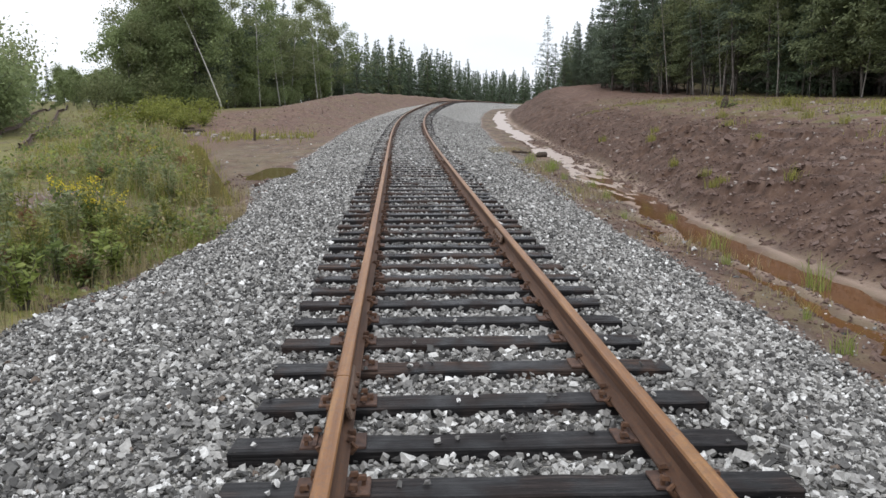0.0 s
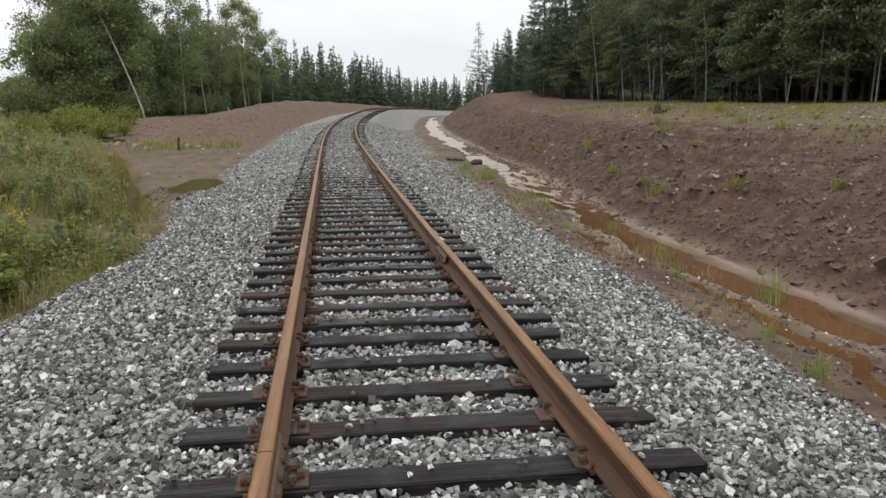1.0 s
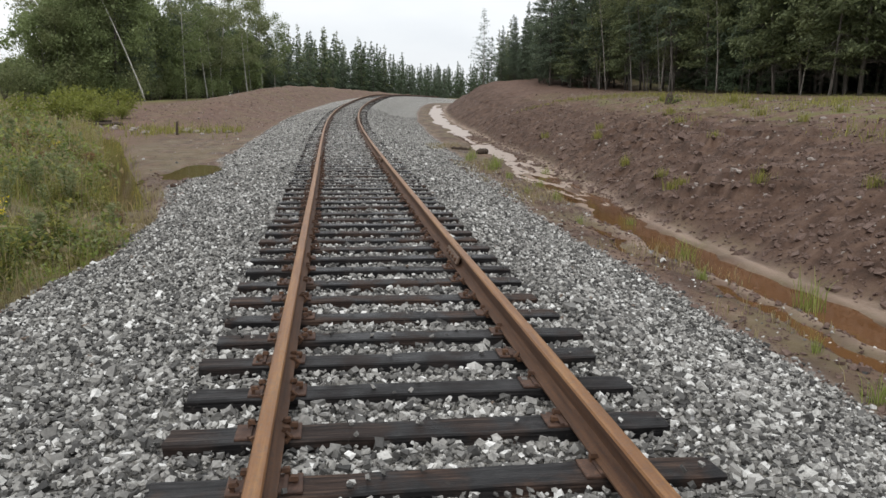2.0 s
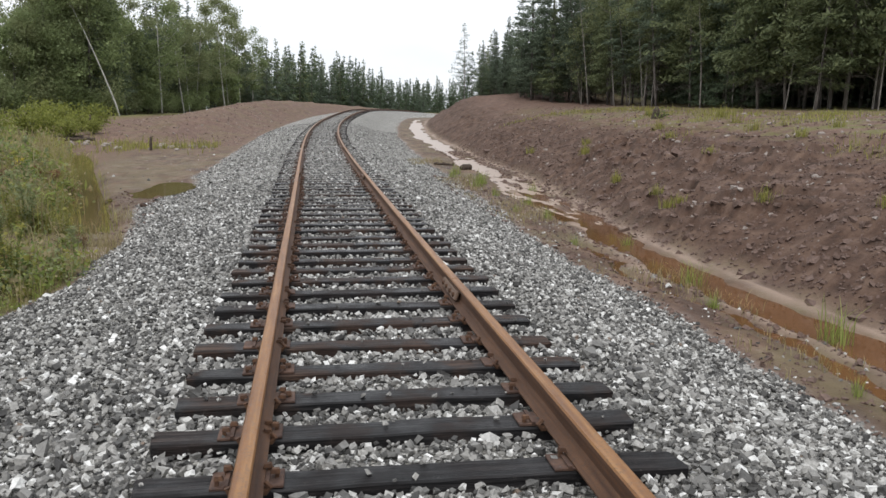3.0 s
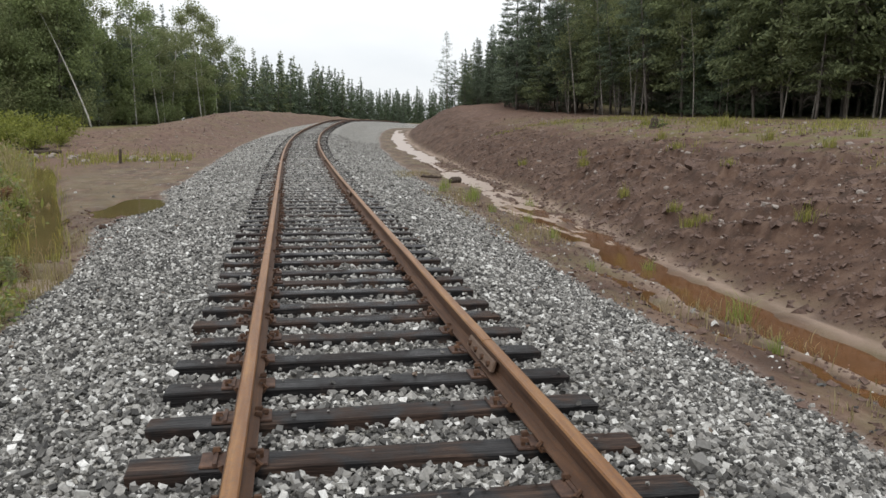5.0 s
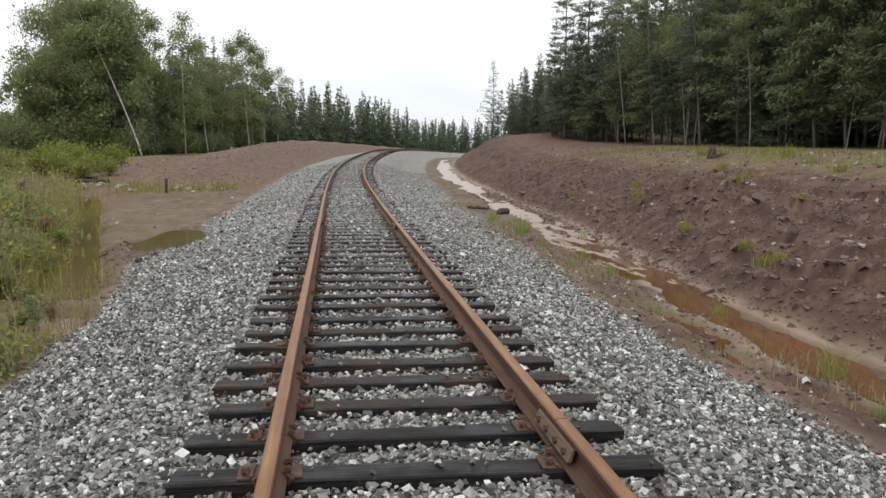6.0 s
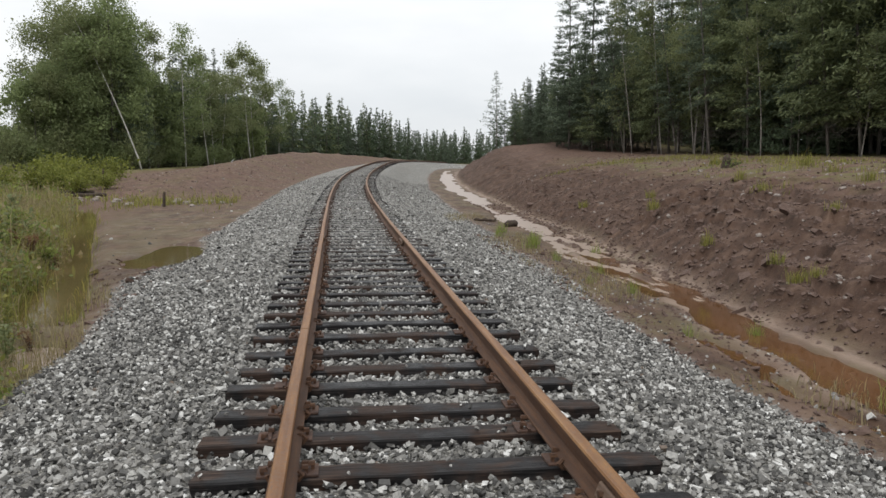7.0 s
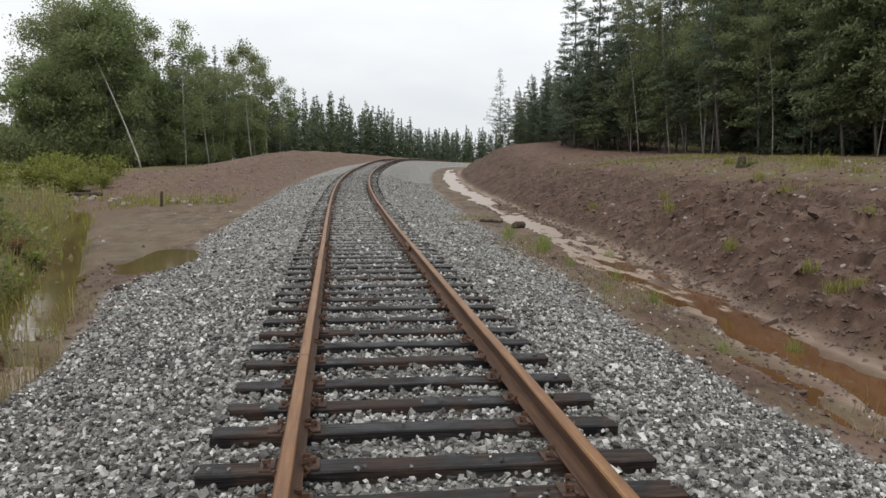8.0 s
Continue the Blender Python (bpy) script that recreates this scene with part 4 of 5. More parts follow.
# left wood: leafy trees near, birches, then spruces
EDGE_L = [(-18.5, 84), (-16, 95), (-13, 110), (-8, 130), (0, 150), (14, 172), (38, 205), (90, 250)]
belt([(-36, 73), (-28.5, 76)], 0, 1, 1.8, 3.0, ["dull0", "dull1", "dull2"], -1, (0.18, 0.25), 0.5)
belt([(-26.2, 78), (-24.2, 79.4)], 0, 2, 1.6, 3.0, ["dull0", "dull1", "dull2"], -1, (0.55, 0.75), 0.5)
belt([(-22.4, 81), (-18.2, 84)], 0, 3, 1.7, 2.6, ["leafy0", "leafy1", "leafy2", "leafy1"], -1, (0.86, 1.06), 1.0)
belt([(-29, 75), (-26, 78), (-18.5, 83)], 0, 1, 1.5, 1.0, ["shrub0", "shrub1", "shrub0"], -1, (0.8, 1.2), -0.6)
belt(EDGE_L[:4], 1, 1, 4.2, 2.0, ["airy0", "airy1", "airy2"], -1, (0.75, 0.95))
belt(EDGE_L[:4], 0, 1, 1.8, 2.0, ["dull0", "dull1", "shrub1", "young", "spruce0", "olive0"], -1, (0.55, 0.8), 1.5)
belt(EDGE_L[:4], 0, 3, 2.2, 3.0, ["spruce0", "spruce1", "spruce2", "dull1", "spruce2", "spruce0"], -1, (0.62, 0.84), 3.5)
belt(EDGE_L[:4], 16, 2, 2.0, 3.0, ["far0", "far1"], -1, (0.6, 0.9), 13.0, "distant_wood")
belt(EDGE_L[:3], 0, 1, 1.5, 1.0, ["shrub0", "shrub1"], -1, (0.6, 1.0), 1.2)
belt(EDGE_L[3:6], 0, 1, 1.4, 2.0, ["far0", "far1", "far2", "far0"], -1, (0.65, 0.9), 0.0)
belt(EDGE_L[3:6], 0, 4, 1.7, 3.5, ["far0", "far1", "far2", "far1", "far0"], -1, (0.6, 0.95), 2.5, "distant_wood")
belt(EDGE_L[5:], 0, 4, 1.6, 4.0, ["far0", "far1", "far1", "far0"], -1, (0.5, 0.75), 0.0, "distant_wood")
belt([(-25.0, 79.2), (-18.4, 83.4)], 0.5, 1, 2.4, 1.5, ["spruce1", "olive1", "olive0", "spruce2", "young"], -1, (0.5, 0.78), 0.2)
belt(EDGE_L[:3], 1, 2, 2.4, 1.6, ["spruce1", "spruce2", "olive1"], -1, (0.5, 0.74), 2.4)
for key, x, y, size in (("leafy1", -24.6, 79.6, 0.62), ("leafy0", -23.4, 80.4, 0.8), ("leafy2", -25.6, 82.0, 0.6)):
    plant(key, x, y, size)
# the white birch that leans out of the wood
stock("leaning", broadleaf(300, 14.5, 4.2, 0.66, 1800, M_OLIVE, M_BIRCH, (-0.36, 0.0), 0.0056, 0.14, "birch", 16, 0.9, 9), "white-barked birch leaning out of the wood", "birch tree", LEFT)
plant("leaning", -17.4, 80.5, 1.0, 0)
# beyond the old siding
SIDING_L = [(-17.4, 35.5), (-21.4, 45), (-31.5, 66), (-55, 118)]
belt(SIDING_L[:3], 0, 2, 1.7, 1.8, ["shrub0", "shrub1"], -1, (1.0, 1.4), 1.2)
belt(SIDING_L[1:], 0, 2, 2.4, 2.8, ["shrub1", "dull0", "dull2"], -1, (0.5, 0.7), 3.0)
SIDING_R = [(-34, 85), (-43, 108), (-58, 146)]
belt(SIDING_R, 2, 2, 3.0, 3.5, ["dull0", "dull2", "dull1"], 1, (0.28, 0.4), 1.0)
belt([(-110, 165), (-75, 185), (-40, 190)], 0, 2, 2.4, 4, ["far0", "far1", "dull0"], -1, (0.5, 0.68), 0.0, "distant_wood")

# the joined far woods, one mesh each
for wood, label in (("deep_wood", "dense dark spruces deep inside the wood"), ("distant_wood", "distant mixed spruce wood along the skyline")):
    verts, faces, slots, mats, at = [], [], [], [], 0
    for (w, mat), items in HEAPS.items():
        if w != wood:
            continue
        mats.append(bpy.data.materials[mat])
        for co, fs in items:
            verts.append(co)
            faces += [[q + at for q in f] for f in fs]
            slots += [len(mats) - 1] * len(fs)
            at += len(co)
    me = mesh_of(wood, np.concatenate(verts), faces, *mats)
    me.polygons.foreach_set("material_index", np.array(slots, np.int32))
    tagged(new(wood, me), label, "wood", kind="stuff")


# ---- verge plants: grass, weeds, flowers ----
def blades(name, label, spots, heights, widths, mat, seed, droop=1.0, category="grass"):
    """One mesh of bent grass blades, two leaves of length each."""
    r = np.random.RandomState(seed)
    n = len(spots)
    az, b = r.uniform(0, 6.283, n), r.uniform(0.1, droop, n)
    o = np.stack([np.cos(az), np.sin(az), np.zeros(n)], 1)
    s = np.stack([-np.sin(az), np.cos(az), np.zeros(n)], 1) * widths[:, None] * 0.5
    up = np.array([0, 0, 1.0])
    mid = spots + up * (heights * 0.58)[:, None] + o * (heights * b * 0.35)[:, None]
    top = spots + up * (heights * (1 - 0.3 * b))[:, None] + o * (heights * b)[:, None]
    v = np.stack([spots - s - up * 0.02, spots + s - up * 0.02, mid + s * 0.8, mid - s * 0.8, top + s * 0.1, top - s * 0.1], 1).reshape(-1, 3)
    i = np.arange(n)[:, None] * 6
    f = np.concatenate([i + np.array([[0, 1, 2, 3]]), i + np.array([[3, 2, 4, 5]])], 0)
    return tagged(new(name, mesh_of(name, v, f, mat)), label, category, kind="stuff")


def verge(y0, y1, a0, a1, count, seed, lumps=0.0):
    """Random places on the grown verge left of the track."""
    r = np.random.RandomState(seed)
    y, x = r.uniform(y0, y1, count), -r.uniform(a0, a1, count)
    if lumps:
        c = r.randint(0, max(3, count // 60), count)
        cx, cy = -r.uniform(a0, a1, c.max() + 1), r.uniform(y0, y1, c.max() + 1)
        x, y = cx[c] + r.normal(0, lumps, count), cy[c] + r.normal(0, lumps, count)
    z, gravel, wet, grass = lay(x, y)[:4]
    keep = (grass > r.uniform(0.15, 0.9, count)) & (x > -0.66 * (y + 1) - 0.6) & (np.abs(x - np.interp(y, [p[1] for p in SIDING], [p[0] for p in SIDING])) > r.uniform(0.7, 1.5, count)) & (wave(x * 0.8, y * 0.8, 33) > r.uniform(-0.55, 0.1, count))
    return np.stack([x, y, z], 1)[keep], r


for seed, (y0, y1, a0, a1, n, h, w) in enumerate([(4, 13, 3.3, 9, 16000, 0.22, 0.008), (13, 24, 3.6, 15, 17000, 0.27, 0.012), (24, 38, 5.5, 24, 14000, 0.34, 0.020), (38, 62, 9, 34, 9000, 0.40, 0.040)]):
    for k, (mat, share, tall, name, label) in enumerate(((M_GRASS, 0.42, 0.9, "grass", "yellow-green uncut verge grass"), (M_DRYGRASS, 0.4, 1.1, "grass", "straw-coloured dry verge grass"), (M_TUFT, 0.16, 0.75, "grass", "fresh green low verge grass"))):
        spots, r = verge(y0, y1, a0, a1, int(n * share), 400 + seed * 5 + k, 0.38 if k != 1 else 0.0)
        # lower growth beside the siding
        low = 0.35 + 0.65 * smooth(1.5, 5.0, spots[:, 0] - np.interp(spots[:, 1], SIDING_Y, SIDING_X)) if len(spots) else 1.0
        blades(name, label, spots, low * h * tall * np.exp(r.normal(0, 0.35, len(spots))), w * np.exp(r.normal(0, 0.25, len(spots))), mat, 500 + seed * 5 + k)
# tall rank grass between the ditch and the siding
r9 = np.random.RandomState(77)
for cx, cy, rx, ry, n, h in ((-7.6, 22.5, 1.1, 3.2, 900, 0.34), (-9.5, 27, 1.6, 2.6, 900, 0.42), (-6.3, 17.5, 0.8, 1.6, 400, 0.3), (-11, 34, 1.6, 4, 900, 0.42)):
    x, y = r9.normal(cx, rx * 0.6, n), r9.normal(cy, ry * 0.6, n)
    x = np.minimum(x, -stream_left(y) - 0.25)
    spots = np.stack([x, y, lay(x, y)[0]], 1)
    blades("grass", "tall rank olive-green grass beside the ditch", spots, h * np.exp(r9.normal(0, 0.3, n)), 0.022 * np.exp(r9.normal(0, 0.2, n)), (M_GRASS, M_GRASS, M_DRYGRASS, M_GRASS)[int(cy) % 4], int(cy * 10))


for k, (side, n, h, w, mat, label) in enumerate(((0.62, 2600, 0.42, 0.016, M_GRASS, "tall yellow-green grass leaning over the ditch"), (0.75, 1500, 0.5, 0.014, M_DRYGRASS, "tall straw-coloured grass along the ditch"), (-0.5, 420, 0.22, 0.012, M_GRASS, "short grass on the mud bank of the ditch"))):
    y = 16.8 + 24 * r9.uniform(0, 1, n) ** 1.3
    a = stream_left(y) + side + 0.22 * r9.normal(0, 1, n) * (1 if side > 0 else 0.5) + 0.14 * wave(y * 1.7, y * 0.9, 71)
    keep = wave(y * 1.3, a * 0.6, 72) > r9.uniform(-0.7, 0.3, n)
    x, y = -a[keep], y[keep]
    blades("grass", label, np.stack([x, y, lay(x, y)[0]], 1), h * np.exp(r9.normal(0, 0.3, len(x))), w * np.exp(r9.normal(0, 0.2, len(x))), mat, 780 + k)


def leaf_heap(spots, tall, per, blade, seed):
    r = np.random.RandomState(seed)
    c = np.repeat(spots, per, 0) + r.normal(0, 1, (len(spots) * per, 3)) * np.array([0.16, 0.16, 0.0]) * tall / 0.4
    c[:, 2] += np.abs(r.normal(0, 0.5, len(c))) * tall + 0.02
    s = blade * np.exp(r.normal(0, 0.3, len(c)))
    return quads_at(c, unit(r.normal(0, 1, (len(c), 3))), unit(r.normal(0, 0.6, (len(c), 3)) + np.array([0, 0, 1.0])), s * 1.5, s * 0.8)


for seed, (y0, y1, a0, a1, n, tall, blade, lumps) in enumerate([(5, 13, 3.6, 8.5, 650, 0.16, 0.036, 0.0), (5, 13, 3.8, 8.5, 300, 0.34, 0.045, 0.3), (12, 21, 4.0, 12, 900, 0.18, 0.042, 0.0), (12, 21, 4.6, 12, 480, 0.5, 0.055, 0.4), (20, 46, 6, 24, 1300, 0.26, 0.07, 0.0), (20, 46, 7, 24, 650, 0.58, 0.08, 0.6)]):
    spots, r = verge(y0, y1, a0, a1, n, 610 + seed, lumps)
    for k, (mat, label) in enumerate(((M_WEED, "broad-leaved green weeds in the verge"), (M_TUFT, "yellow-green leafy weeds in the verge"), (M_OLIVE, "olive leafy weeds in the verge"), (M_DRYGRASS, "straw-brown withered weeds in the verge"), (M_GRASS, "yellowing fine-leaved weeds in the verge"))):
        v, f = leaf_heap(spots[k::5], tall, 18 if lumps == 0 else 34, blade, 620 + seed * 4 + k)
        tagged(new("weeds", mesh_of("weeds", v, f, mat)), label, "weeds", kind="stuff")
spots, r = verge(7, 15, 4.6, 12, 40, 640, 0.6)
v, f = leaf_heap(spots, 0.4, 30, 0.05, 641)
tagged(new("weeds", mesh_of("weeds", v, f, M_REDWEED)), "reddish-brown withering weeds in the verge", "weeds", kind="stuff")


def goldenrod(seed, h):
    """A clump of leafy stems with yellow plumes."""
    r = np.random.RandomState(seed)
    thing = tagged(new("goldenrod"), "goldenrod clump with small yellow flower plumes", "wildflower", "goldenrod on the verge")
    leaf_c, flower_c = [], []
    for k in range(9):
        az, q = r.uniform(0, 6.283), r.uniform(0.05, 0.28)
        e = np.array([math.cos(az) * q, math.sin(az) * q, h * r.uniform(0.75, 1.05)])
        sv, sf = tube([(0.3 * e[0], 0.3 * e[1], -0.05), e * 0.6 + (0, 0, 0.05), e], [0.006, 0.005, 0.003], 4)
        part("stem", mesh_of("stem", sv, sf, M_WEED), thing)
        leaf_c.append(e[None] * r.uniform(0.15, 0.9, (22, 1)) + r.normal(0, 0.045, (22, 3)))
        flower_c.append(e[None] + r.normal(0, 1, (14, 3)) * np.array([0.03, 0.03, 0.05]))
    for nm, cs, mat, s0 in (("foliage", leaf_c, M_WEED, 0.06), ("flower_plume", flower_c, M_FLOWER, 0.03)):
        c = np.concatenate(cs)
        s = s0 * np.exp(r.normal(0, 0.2, len(c)))
        v, f = quads_at(c, unit(r.normal(0, 1, (len(c), 3))), unit(r.normal(0, 1, (len(c), 3))), s * 1.4, s * 0.8)
        tagged(part(nm, mesh_of(nm, v, f, mat), thing, "small yellow flowers" if mat is M_FLOWER else ""), kind="stuff")
    return thing


def weed_plant(seed, h, mat, blade, stems=7):
    """A leafy weed: a few bent stems with leaves all the way up."""
    r = np.random.RandomState(seed)
    thing = new("weed_plant")
    cs, ds = [], []
    for k in range(stems):
        az, q = r.uniform(0, 6.283), r.uniform(0.08, 0.42) * h
        e = np.array([math.cos(az) * q, math.sin(az) * q, h * r.uniform(0.6, 1.05)])
        sv, sf = tube([(0.2 * e[0], 0.2 * e[1], -0.06), e * 0.55 + (0, 0, 0.06 * h), e], [0.006, 0.005, 0.002], 4)
        part("stem", mesh_of("stem", sv, sf, M_WEED if seed % 2 else M_TWIG), thing)
        n = 34
        u = r.uniform(0.12, 1.0, n) ** 0.8
        d = unit(np.stack([np.cos(u * 40 + k), np.sin(u * 40 + k), 0.25 + r.normal(0, 0.35, n)], 1))
        cs.append(e[None] * u[:, None] + d * blade * 0.8 + r.normal(0, 0.012, (n, 3)))
        ds.append(d)
    c, d = np.concatenate(cs), np.concatenate(ds)
    s = blade * np.exp(r.normal(0, 0.3, len(c)))
    v, f = quads_at(c, d, unit(r.normal(0, 0.4, (len(c), 3)) + np.array([0, 0, 1.0])), s * 1.6, s * 0.6)
    tagged(part("foliage", mesh_of("foliage", v, f, mat), thing), kind="stuff")
    return thing


for k, (h, mat, blade, label) in enumerate(((0.55, M_WEED, 0.060, "leafy dark green weed in the verge"), (0.75, M_OLIVE, 0.050, "tall olive-green weed in the verge"), (0.45, M_TUFT, 0.055, "yellow-green leafy weed in the verge"), (0.65, M_DRYGRASS, 0.040, "withered straw-brown weed in the verge"), (0.5, M_REDWEED, 0.042, "rusty red withering weed in the verge"), (0.85, M_GRASS, 0.045, "tall yellowing weed in the verge"))):
    stock("weed%d" % k, weed_plant(750 + k, h, mat, blade, 6 + k % 3), label, "weed", "tall weeds on the verge")
r12 = random.Random(64)
set_out = 0
while set_out < 170:
    y = 5.5 + 24 * r12.random() ** 1.4
    x = -float(toe_left(y)) - 0.35 - (2.2 + 0.28 * y) * r12.random() ** 1.2
    patch = float(wave(x * 0.6, y * 0.5, 51))
    if lay(x, y)[3] < 0.55 or patch < -0.15 + 0.3 * r12.random() or x < -0.6 * (y + 2) - 1 or (y > 15 and x < float(np.interp(y, SIDING_Y, SIDING_X)) + 3.0):
        continue
    kind = int(2.999 * (patch * 0.6 + 0.5 + r12.uniform(-0.35, 0.35)) % 3) + (3 if r12.random() < 0.42 else 0)
    plant("weed%d" % kind, x, y, r12.uniform(0.55, 1.15), sink=0.0)
    set_out += 1

for _ in range(46):
    y = r12.uniform(12.5, 18.5)
    x = -float(toe_left(y)) - 0.55 - 1.9 * r12.random()
    if abs(-x - float(stream_left(y))) > 0.7 or y < 16.3:
        plant("weed%d" % r12.choice((1, 2, 3, 3, 4, 5)), x, y, r12.uniform(0.3, 0.75), sink=0.0)

STOCK["gold"] = [goldenrod(700, 0.75), False]
for x, y, s in ((-5.3, 12.6, 0.85), (-5.75, 12.9, 0.9), (-5.0, 13.0, 0.8), (-5.5, 13.3, 0.95), (-4.85, 12.5, 0.75), (-11.0, 30, 0.7), (-7.6, 24, 0.6)):
    plant("gold", x, y, s)
for x, y, s in ((-16.5, 47, 1.0), (-15, 48.5, 1.15), (-13.6, 46.8, 0.9), (-12.6, 49, 0.8), (-15.6, 53, 1.2), (-14.3, 51.5, 1.1), (-11.5, 47, 0.6), (-12.8, 53, 1.0), (-12.2, 45.2, 0.7)):
    plant("willow", x, y, s * 0.95)

# ---- old siding in the grass ----
def siding_rail(off):
    pts = SIDING[1:]
    v, f = [], []
    k = len(PROFILE)
    n = 0
    for i, ((ax, ay), (bx, by)) in enumerate(zip(pts[:-1], pts[1:])):
        L = math.hypot(bx - ax, by - ay)
        nx, ny = (by - ay) / L, -(bx - ax) / L
        for q in np.linspace(0, 1, 9)[: 9 if i == len(pts) - 2 else 8]:
            x, y = ax + (bx - ax) * q + nx * off, ay + (by - ay) * q + ny * off
            z = height(x, y) + 0.10
            v += [(x + px * nx, y + px * ny, z + pz) for px, pz in PROFILE]
            if n:
                f += [[(n - 1) * k + e, (n - 1) * k + (e + 1) % k, n * k + (e + 1) % k, n * k + e] for e in range(k)]
            n += 1
    return tagged(new("siding_rail", mesh_of("siding_rail", v, f, M_PLATE)), "dark rusty rail of an overgrown siding", "rail", "rails of the overgrown siding")


siding_rail(-0.75)
siding_rail(0.75)


# ---- ditch side and bank: tufts, logs, stump, stones ----
def tuft(seed, h, w, n, mat, name, label, category, group):
    r = np.random.RandomState(seed)
    ob = blades(name, label, r.normal(0, 1, (n, 3)) * np.array([w, w, 0]), h * np.exp(r.normal(0, 0.3, n)), np.full(n, 0.010), mat, seed + 1, 0.7, category)
    ob["kind"] = "thing"
    tagged(ob, group=group)
    STOCK[name + str(seed)] = [ob, False]
    return name + str(seed)


T_GREEN = [tuft(800 + k, 0.26 + 0.12 * k, 0.07 + 0.02 * k, 48, M_TUFT, "grass_tuft", "fresh green grass tuft in the ditch mud", "grass tuft", "grass tufts along the ditch") for k in range(2)]
T_YELLOW = [tuft(810 + k, 0.16 + 0.05 * k, 0.08, 70, M_GRASS, "grass_tuft", "yellow-green grass tuft on the bank", "grass tuft", "grass tufts on the bank") for k in range(2)]
for x, y, k, s in ((4.88, 13.0, 1, 1.0), (5.05, 10.0, 1, 1.1), (5.3, 16.4, 0, 0.8), (4.7, 19.6, 0, 0.8), (5.0, 22.3, 0, 0.9), (4.6, 26.5, 0, 1.4), (4.9, 27.6, 0, 1.3), (4.3, 29.5, 0, 1.0), (4.7, 31.0, 0, 1.2), (4.5, 11.6, 0, 0.7), (4.55, 24.0, 0, 0.8), (4.2, 16.2, 0, 0.6), (4.25, 20.6, 0, 0.6), (6.2, 26.2, 0, 1.0), (4.0, 8.2, 0, 0.5), (3.7, 6.9, 0, 0.7)):
    plant(T_GREEN[k], x, y, s, sink=0.0)
for x, y, s in ((6.73, 18.46, 1.0), (6.57, 17.5, 1.2), (6.6, 17.1, 0.9), (7.13, 21.8, 1.1), (7.08, 14.93, 1.0), (8.4, 19.5, 0.9), (7.6, 12.6, 0.9), (9.5, 24, 1.2), (10.5, 27, 1.3), (9.2, 30, 1.2), (8.3, 27.6, 1.4), (8.0, 33, 1.3), (12.6, 26, 1.4), (14, 29.5, 1.5), (11.2, 22.5, 1.2), (13.2, 34, 1.4), (10.2, 18.8, 1.0), (12.0, 20.2, 1.2)):
    plant(T_YELLOW[rng.randint(0, 1)], x, y, s, sink=0.0)
r5 = np.random.RandomState(91)
n = 17000
y, d = r5.uniform(12, 45, n), r5.uniform(9.2, 17.5, n)
patch = wave(d * 0.75 + 3, y * 0.75, 21)
keep = patch + r5.normal(0, 0.14, n) > 0.30
x, y = d[keep] + line_at(y[keep])[0], y[keep]
blades("grass", "thin yellow-green grass patches on bare earth", np.stack([x, y, lay(x, y)[0]], 1), 0.13 * np.exp(r5.normal(0, 0.35, len(x))), np.full(len(x), 0.016), M_GRASS, 92, 0.8)
n = 7000
y, d = r5.uniform(5, 40, n), r5.uniform(3.6, 5.2, n)
keep = wave(d * 1.5, y * 1.1, 25) + r5.normal(0, 0.15, n) > 0.35
x, y = d[keep], y[keep]
blades("grass", "sparse olive grass on ditch silt", np.stack([x, y, lay(x, y)[0]], 1), 0.10 * np.exp(r5.normal(0, 0.35, len(x))), np.full(len(x), 0.012), M_DRYGRASS, 93, 0.8)

n = 2600
y, x = r5.normal(41.5, 2.0, n), -r5.uniform(4.8, 13.5, n)
keep = wave(x * 0.9, y * 1.1, 27) + r5.normal(0, 0.2, n) > 0.1
x, y = x[keep], y[keep]
blades("grass", "patchy green grass along the edge of the mud flat", np.stack([x, y, lay(x, y)[0]], 1), 0.25 * np.exp(r5.normal(0, 0.35, len(x))), np.full(len(x), 0.03), M_GRASS, 94, 1.0)


def scatter(name, label, mat, n, size, seed, y0, y1, d0, d1, squash=0.7, spread=0.45, sink=0.1):
    r = np.random.RandomState(seed)
    y, d = y0 + (y1 - y0) * r.uniform(0, 1, n) ** 1.25, r.uniform(d0, d1, n)
    x = line_at(y)[0] + d
    s = size * np.exp(r.normal(0, spread, n)) * 0.5
    return stones(n, np.stack([x, y, lay(x, y)[0] + s * sink], 1), s, seed, name, mat, label, squash)


scatter("bank_stones", "small pale stones strewn over the bare bank", M_ROCK, 2600, 0.036, 901, 6, 50, 6.2, 17, 0.7, 0.55)
scatter("soil_clods", "rough lumps of dark earth at the foot of the bank", M_CLOD, 2600, 0.085, 908, 6, 45, 5.75, 9.0, 0.55, 0.45, -0.1)
scatter("soil_clods", "dark clods of dug earth on the bank", M_CLOD, 12000, 0.045, 902, 6, 48, 5.85, 10.5, 0.6, 0.34)
scatter("soil_clods", "small clods of dug earth on the bank", M_CLOD, 2500, 0.05, 903, 9, 55, 9.5, 18, 0.5, 0.4)
scatter("ditch_stones", "scattered ballast stones in the ditch mud", M_STONE, 900, 0.028, 904, 4, 40, 3.4, 5.0)
scatter("soil_clods", "crumbs of red earth in the ditch mud", M_CLOD, 2600, 0.034, 913, 5, 30, 3.5, 5.0, 0.55, 0.5)
scatter("ditch_stones", "small stones on a bare patch among weeds", M_ROCK, 260, 0.035, 911, 13.0, 16.4, -7.5, -5.9)
n = 2600
y = r5.uniform(7.5, 19, n)
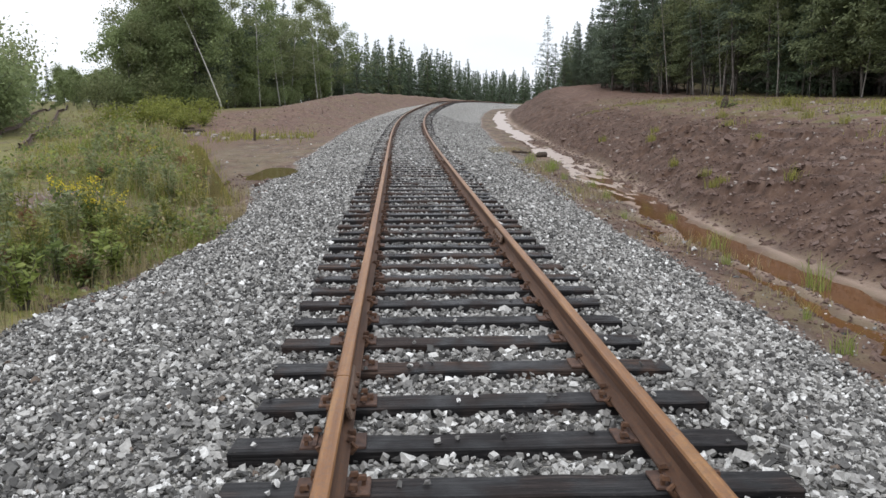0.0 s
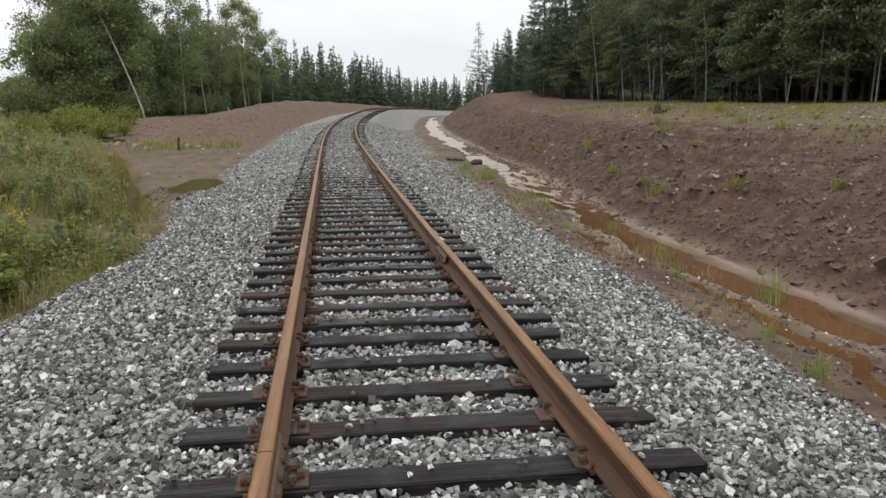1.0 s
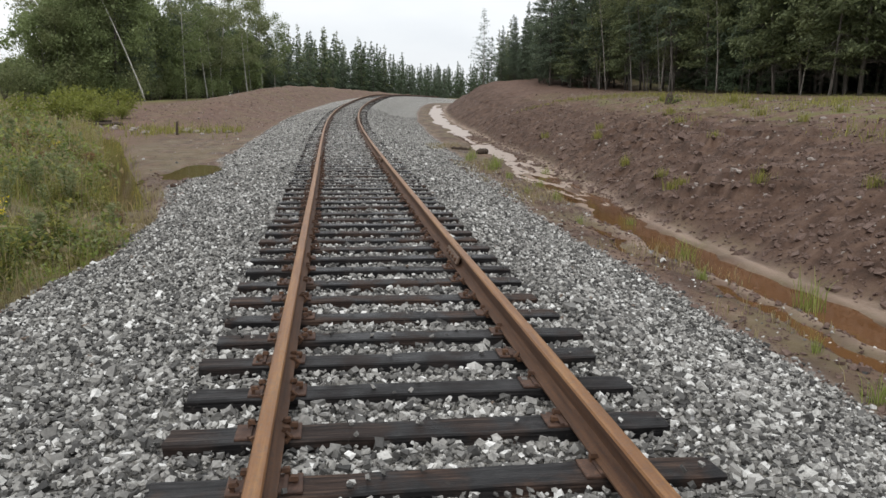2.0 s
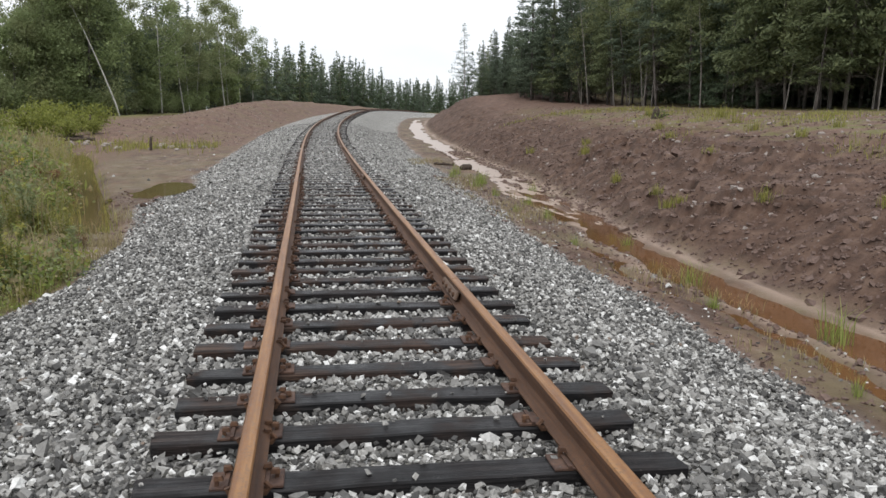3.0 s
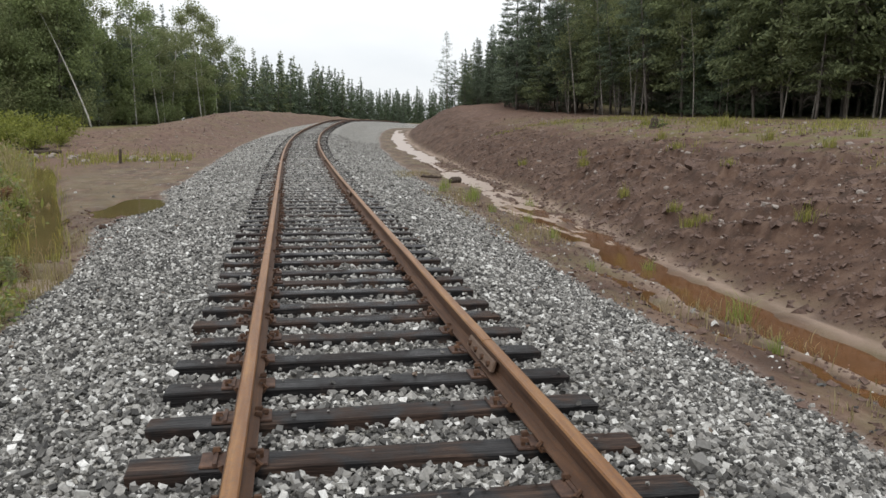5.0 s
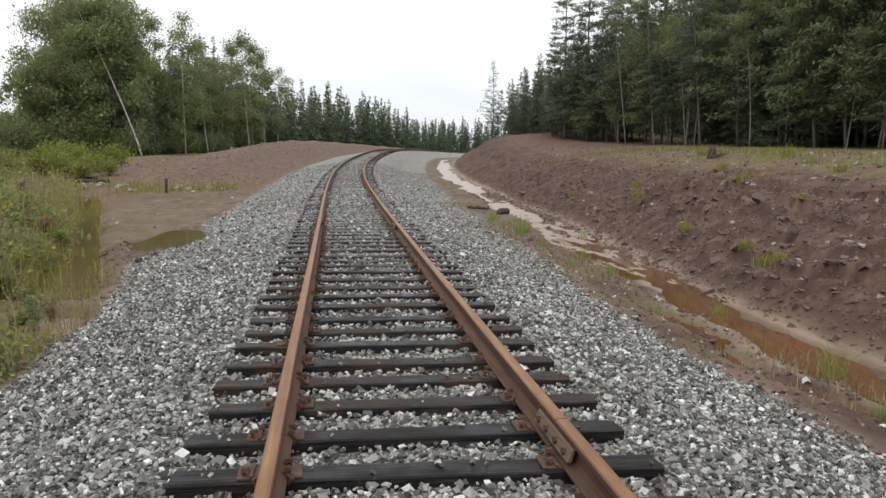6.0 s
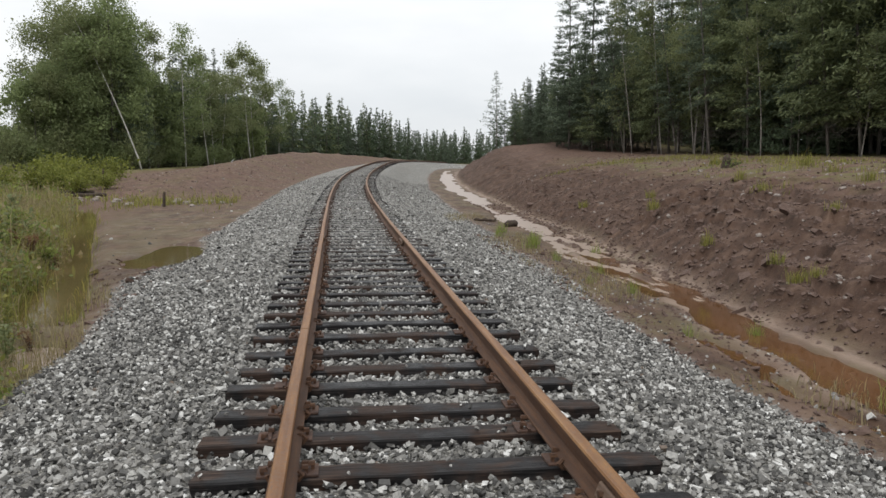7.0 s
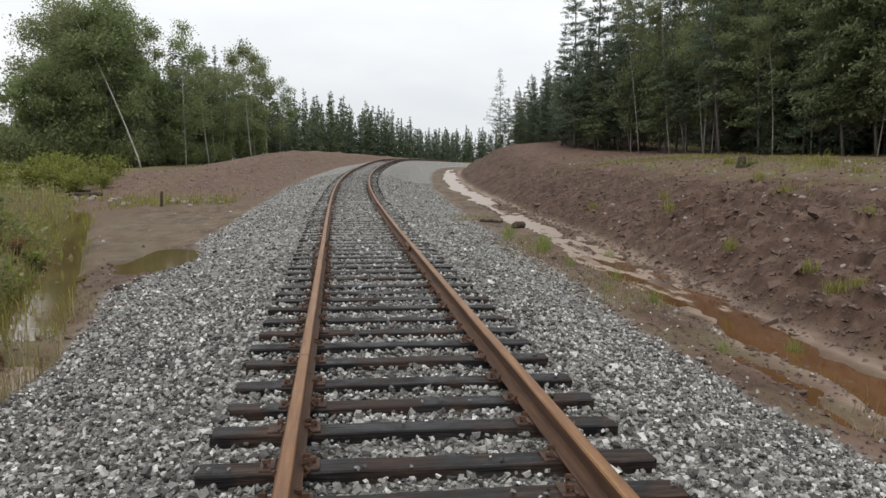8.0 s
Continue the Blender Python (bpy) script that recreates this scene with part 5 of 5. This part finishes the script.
x = -toe_left(y) - np.abs(r5.normal(0.35, 0.4, n))
keep = wave(x * 1.3, y * 1.1, 28) + r5.normal(0, 0.2, n) > 0.05
x, y = x[keep], y[keep]
blades("grass", "thin straw and olive grass along the ballast toe", np.stack([x, y, lay(x, y)[0]], 1), 0.17 * np.exp(r5.normal(0, 0.4, len(x))), np.full(len(x), 0.009), M_DRYGRASS, 95, 0.9)
scatter("soil_clods", "small clods and dirt on the mud by the ballast", M_CLOD, 900, 0.04, 912, 8, 24, -5.2, -3.4, 0.5, 0.5)
scatter("ditch_stones", "scattered stones on the mud flat", M_STONE, 220, 0.035, 905, 12, 46, -7.0, -3.7)
scatter("soil_clods", "clods of dug earth on the mound", M_CLOD, 1500, 0.05, 907, 46, 85, -13, -4.4, 0.6, 0.4)
scatter("mound_stones", "small stones on the bare mound", M_ROCK, 260, 0.07, 906, 46, 85, -13, -4.4)


def lump_log(L, rad, seed, name="log"):
    r = np.random.RandomState(seed)
    zs = np.linspace(-L / 2, L / 2, 9)
    v, f = tube([(z, 0.02 * r.normal(), rad + 0.02 * r.normal()) for z in zs], [rad * r.uniform(0.8, 1.1) for _ in zs], 9)
    return new(name, mesh_of(name, v, f, M_LOG))


for x, y, L, rad, turn, label in ((5.48, 33.2, 0.5, 0.12, 40, "short dark rotten log end beside the ditch"), (4.95, 35.2, 0.8, 0.06, -20, "dark broken branch lying by the ditch"), (-11.6, 44.5, 1.5, 0.10, 12, "dark rotten log lying at the grass edge"), (-12.4, 45.6, 1.6, 0.10, -15, "dark rotten log lying at the grass edge")):
    log = lump_log(L, rad, int(abs(x) * 10))
    log.matrix_basis = pose(x, y, height(x, y) - 0.02, 0, 0, turn)
    tagged(log, label, "log")


def stake(x, y, h):
    v, f = tube([(0, 0, -0.2), (0.01, 0, h * 0.5), (0.03, 0.01, h * 0.93), (0.035, 0.01, h)], [0.07, 0.06, 0.055, 0.03], 8)
    ob = new("wooden_stake", mesh_of("wooden_stake", v, f, M_LOG))
    ob.matrix_basis = pose(x, y, height(x, y), 0, 0, 30)
    tagged(ob, "short weathered dark wooden stake in the ground", "stake", "stakes by the mound")


stake(-7.5, 40.5, 0.62)
stake(-11.9, 48.0, 0.9)


def field_stone(seed, s):
    bm = bmesh.new()
    bmesh.ops.create_icosphere(bm, subdivisions=2, radius=s)
    for v in bm.verts:
        v.co *= 1 + 0.35 * noise.noise(v.co * (1.6 / s) + Vector((seed, 0, 0)))
        v.co.z *= 0.6
    return bm_mesh("field_stone", bm, M_ROCK)


ROCKS = [field_stone(k * 3.1, 0.22) for k in range(4)]
r7 = random.Random(31)
for k in range(26):
    x, y = r7.uniform(-12.5, -4.8), r7.gauss(42.6, 0.9)
    ob = new("field_stone", ROCKS[k % 4])
    ob.matrix_basis = pose(x, y, height(x, y) + 0.02, 0, 0, r7.uniform(0, 360)) @ Matrix.Scale(r7.uniform(0.3, 0.9), 4)
    tagged(ob, "pale grey field stone on the mud edge", "stone", "stones along the mud flat")
for x, y, s in ((9.0, 12.6, 0.75), (8.3, 15.4, 0.5), (10.8, 19.0, 0.6), (7.6, 20.6, 0.5), (11.5, 16.2, 0.6), (9.2, 22.8, 0.55), (12.0, 24.0, 0.7), (8.9, 10.9, 0.5), (6.9, 24.4, 0.4)):
    ob = new("field_stone", ROCKS[int(x * 7) % 4])
    ob.matrix_basis = pose(x, y, height(x, y), 0, 0, x * 90) @ Matrix.Scale(s * 0.65, 4)
    tagged(ob, "half-buried stone in the dug bank", "stone", "stones in the bank")

# stump with broken root on the plateau
st = tagged(new("tree_stump"), "splintered dark stump with a few green shoots", "stump")
st.matrix_basis = pose(12.5, 31.76, height(12.5, 31.76), 0, 0, 0)
sv, sf = tube([(0, 0, -0.2), (0, 0, 0.12), (0.02, 0, 0.32), (0.05, 0.02, 0.45)], [0.22, 0.15, 0.12, 0.04], 9)
part("stub", mesh_of("stub", sv, sf, M_LOG), st)
sv, sf = tube([(0, 0, 0.06), (0.3, 0.1, 0.10), (0.55, 0.05, 0.16)], [0.09, 0.06, 0.03], 6)
part("root", mesh_of("root", sv, sf, M_LOG), st)
c = np.random.RandomState(5).normal(0, 1, (110, 3)) * np.array([0.25, 0.2, 0.10]) + np.array([0.1, -0.1, 0.16])
v, f = quads_at(c, unit(np.random.RandomState(6).normal(0, 1, (110, 3))), unit(np.random.RandomState(7).normal(0, 1, (110, 3))), np.full(110, 0.09), np.full(110, 0.05))
tagged(part("shoots", mesh_of("shoots", v, f, M_WEED), st, "green leafy shoots"), kind="stuff")

for key, (thing, used) in list(STOCK.items()):
    if not used:
        for ob in (*thing.children_recursive, thing):
            bpy.data.objects.remove(ob)
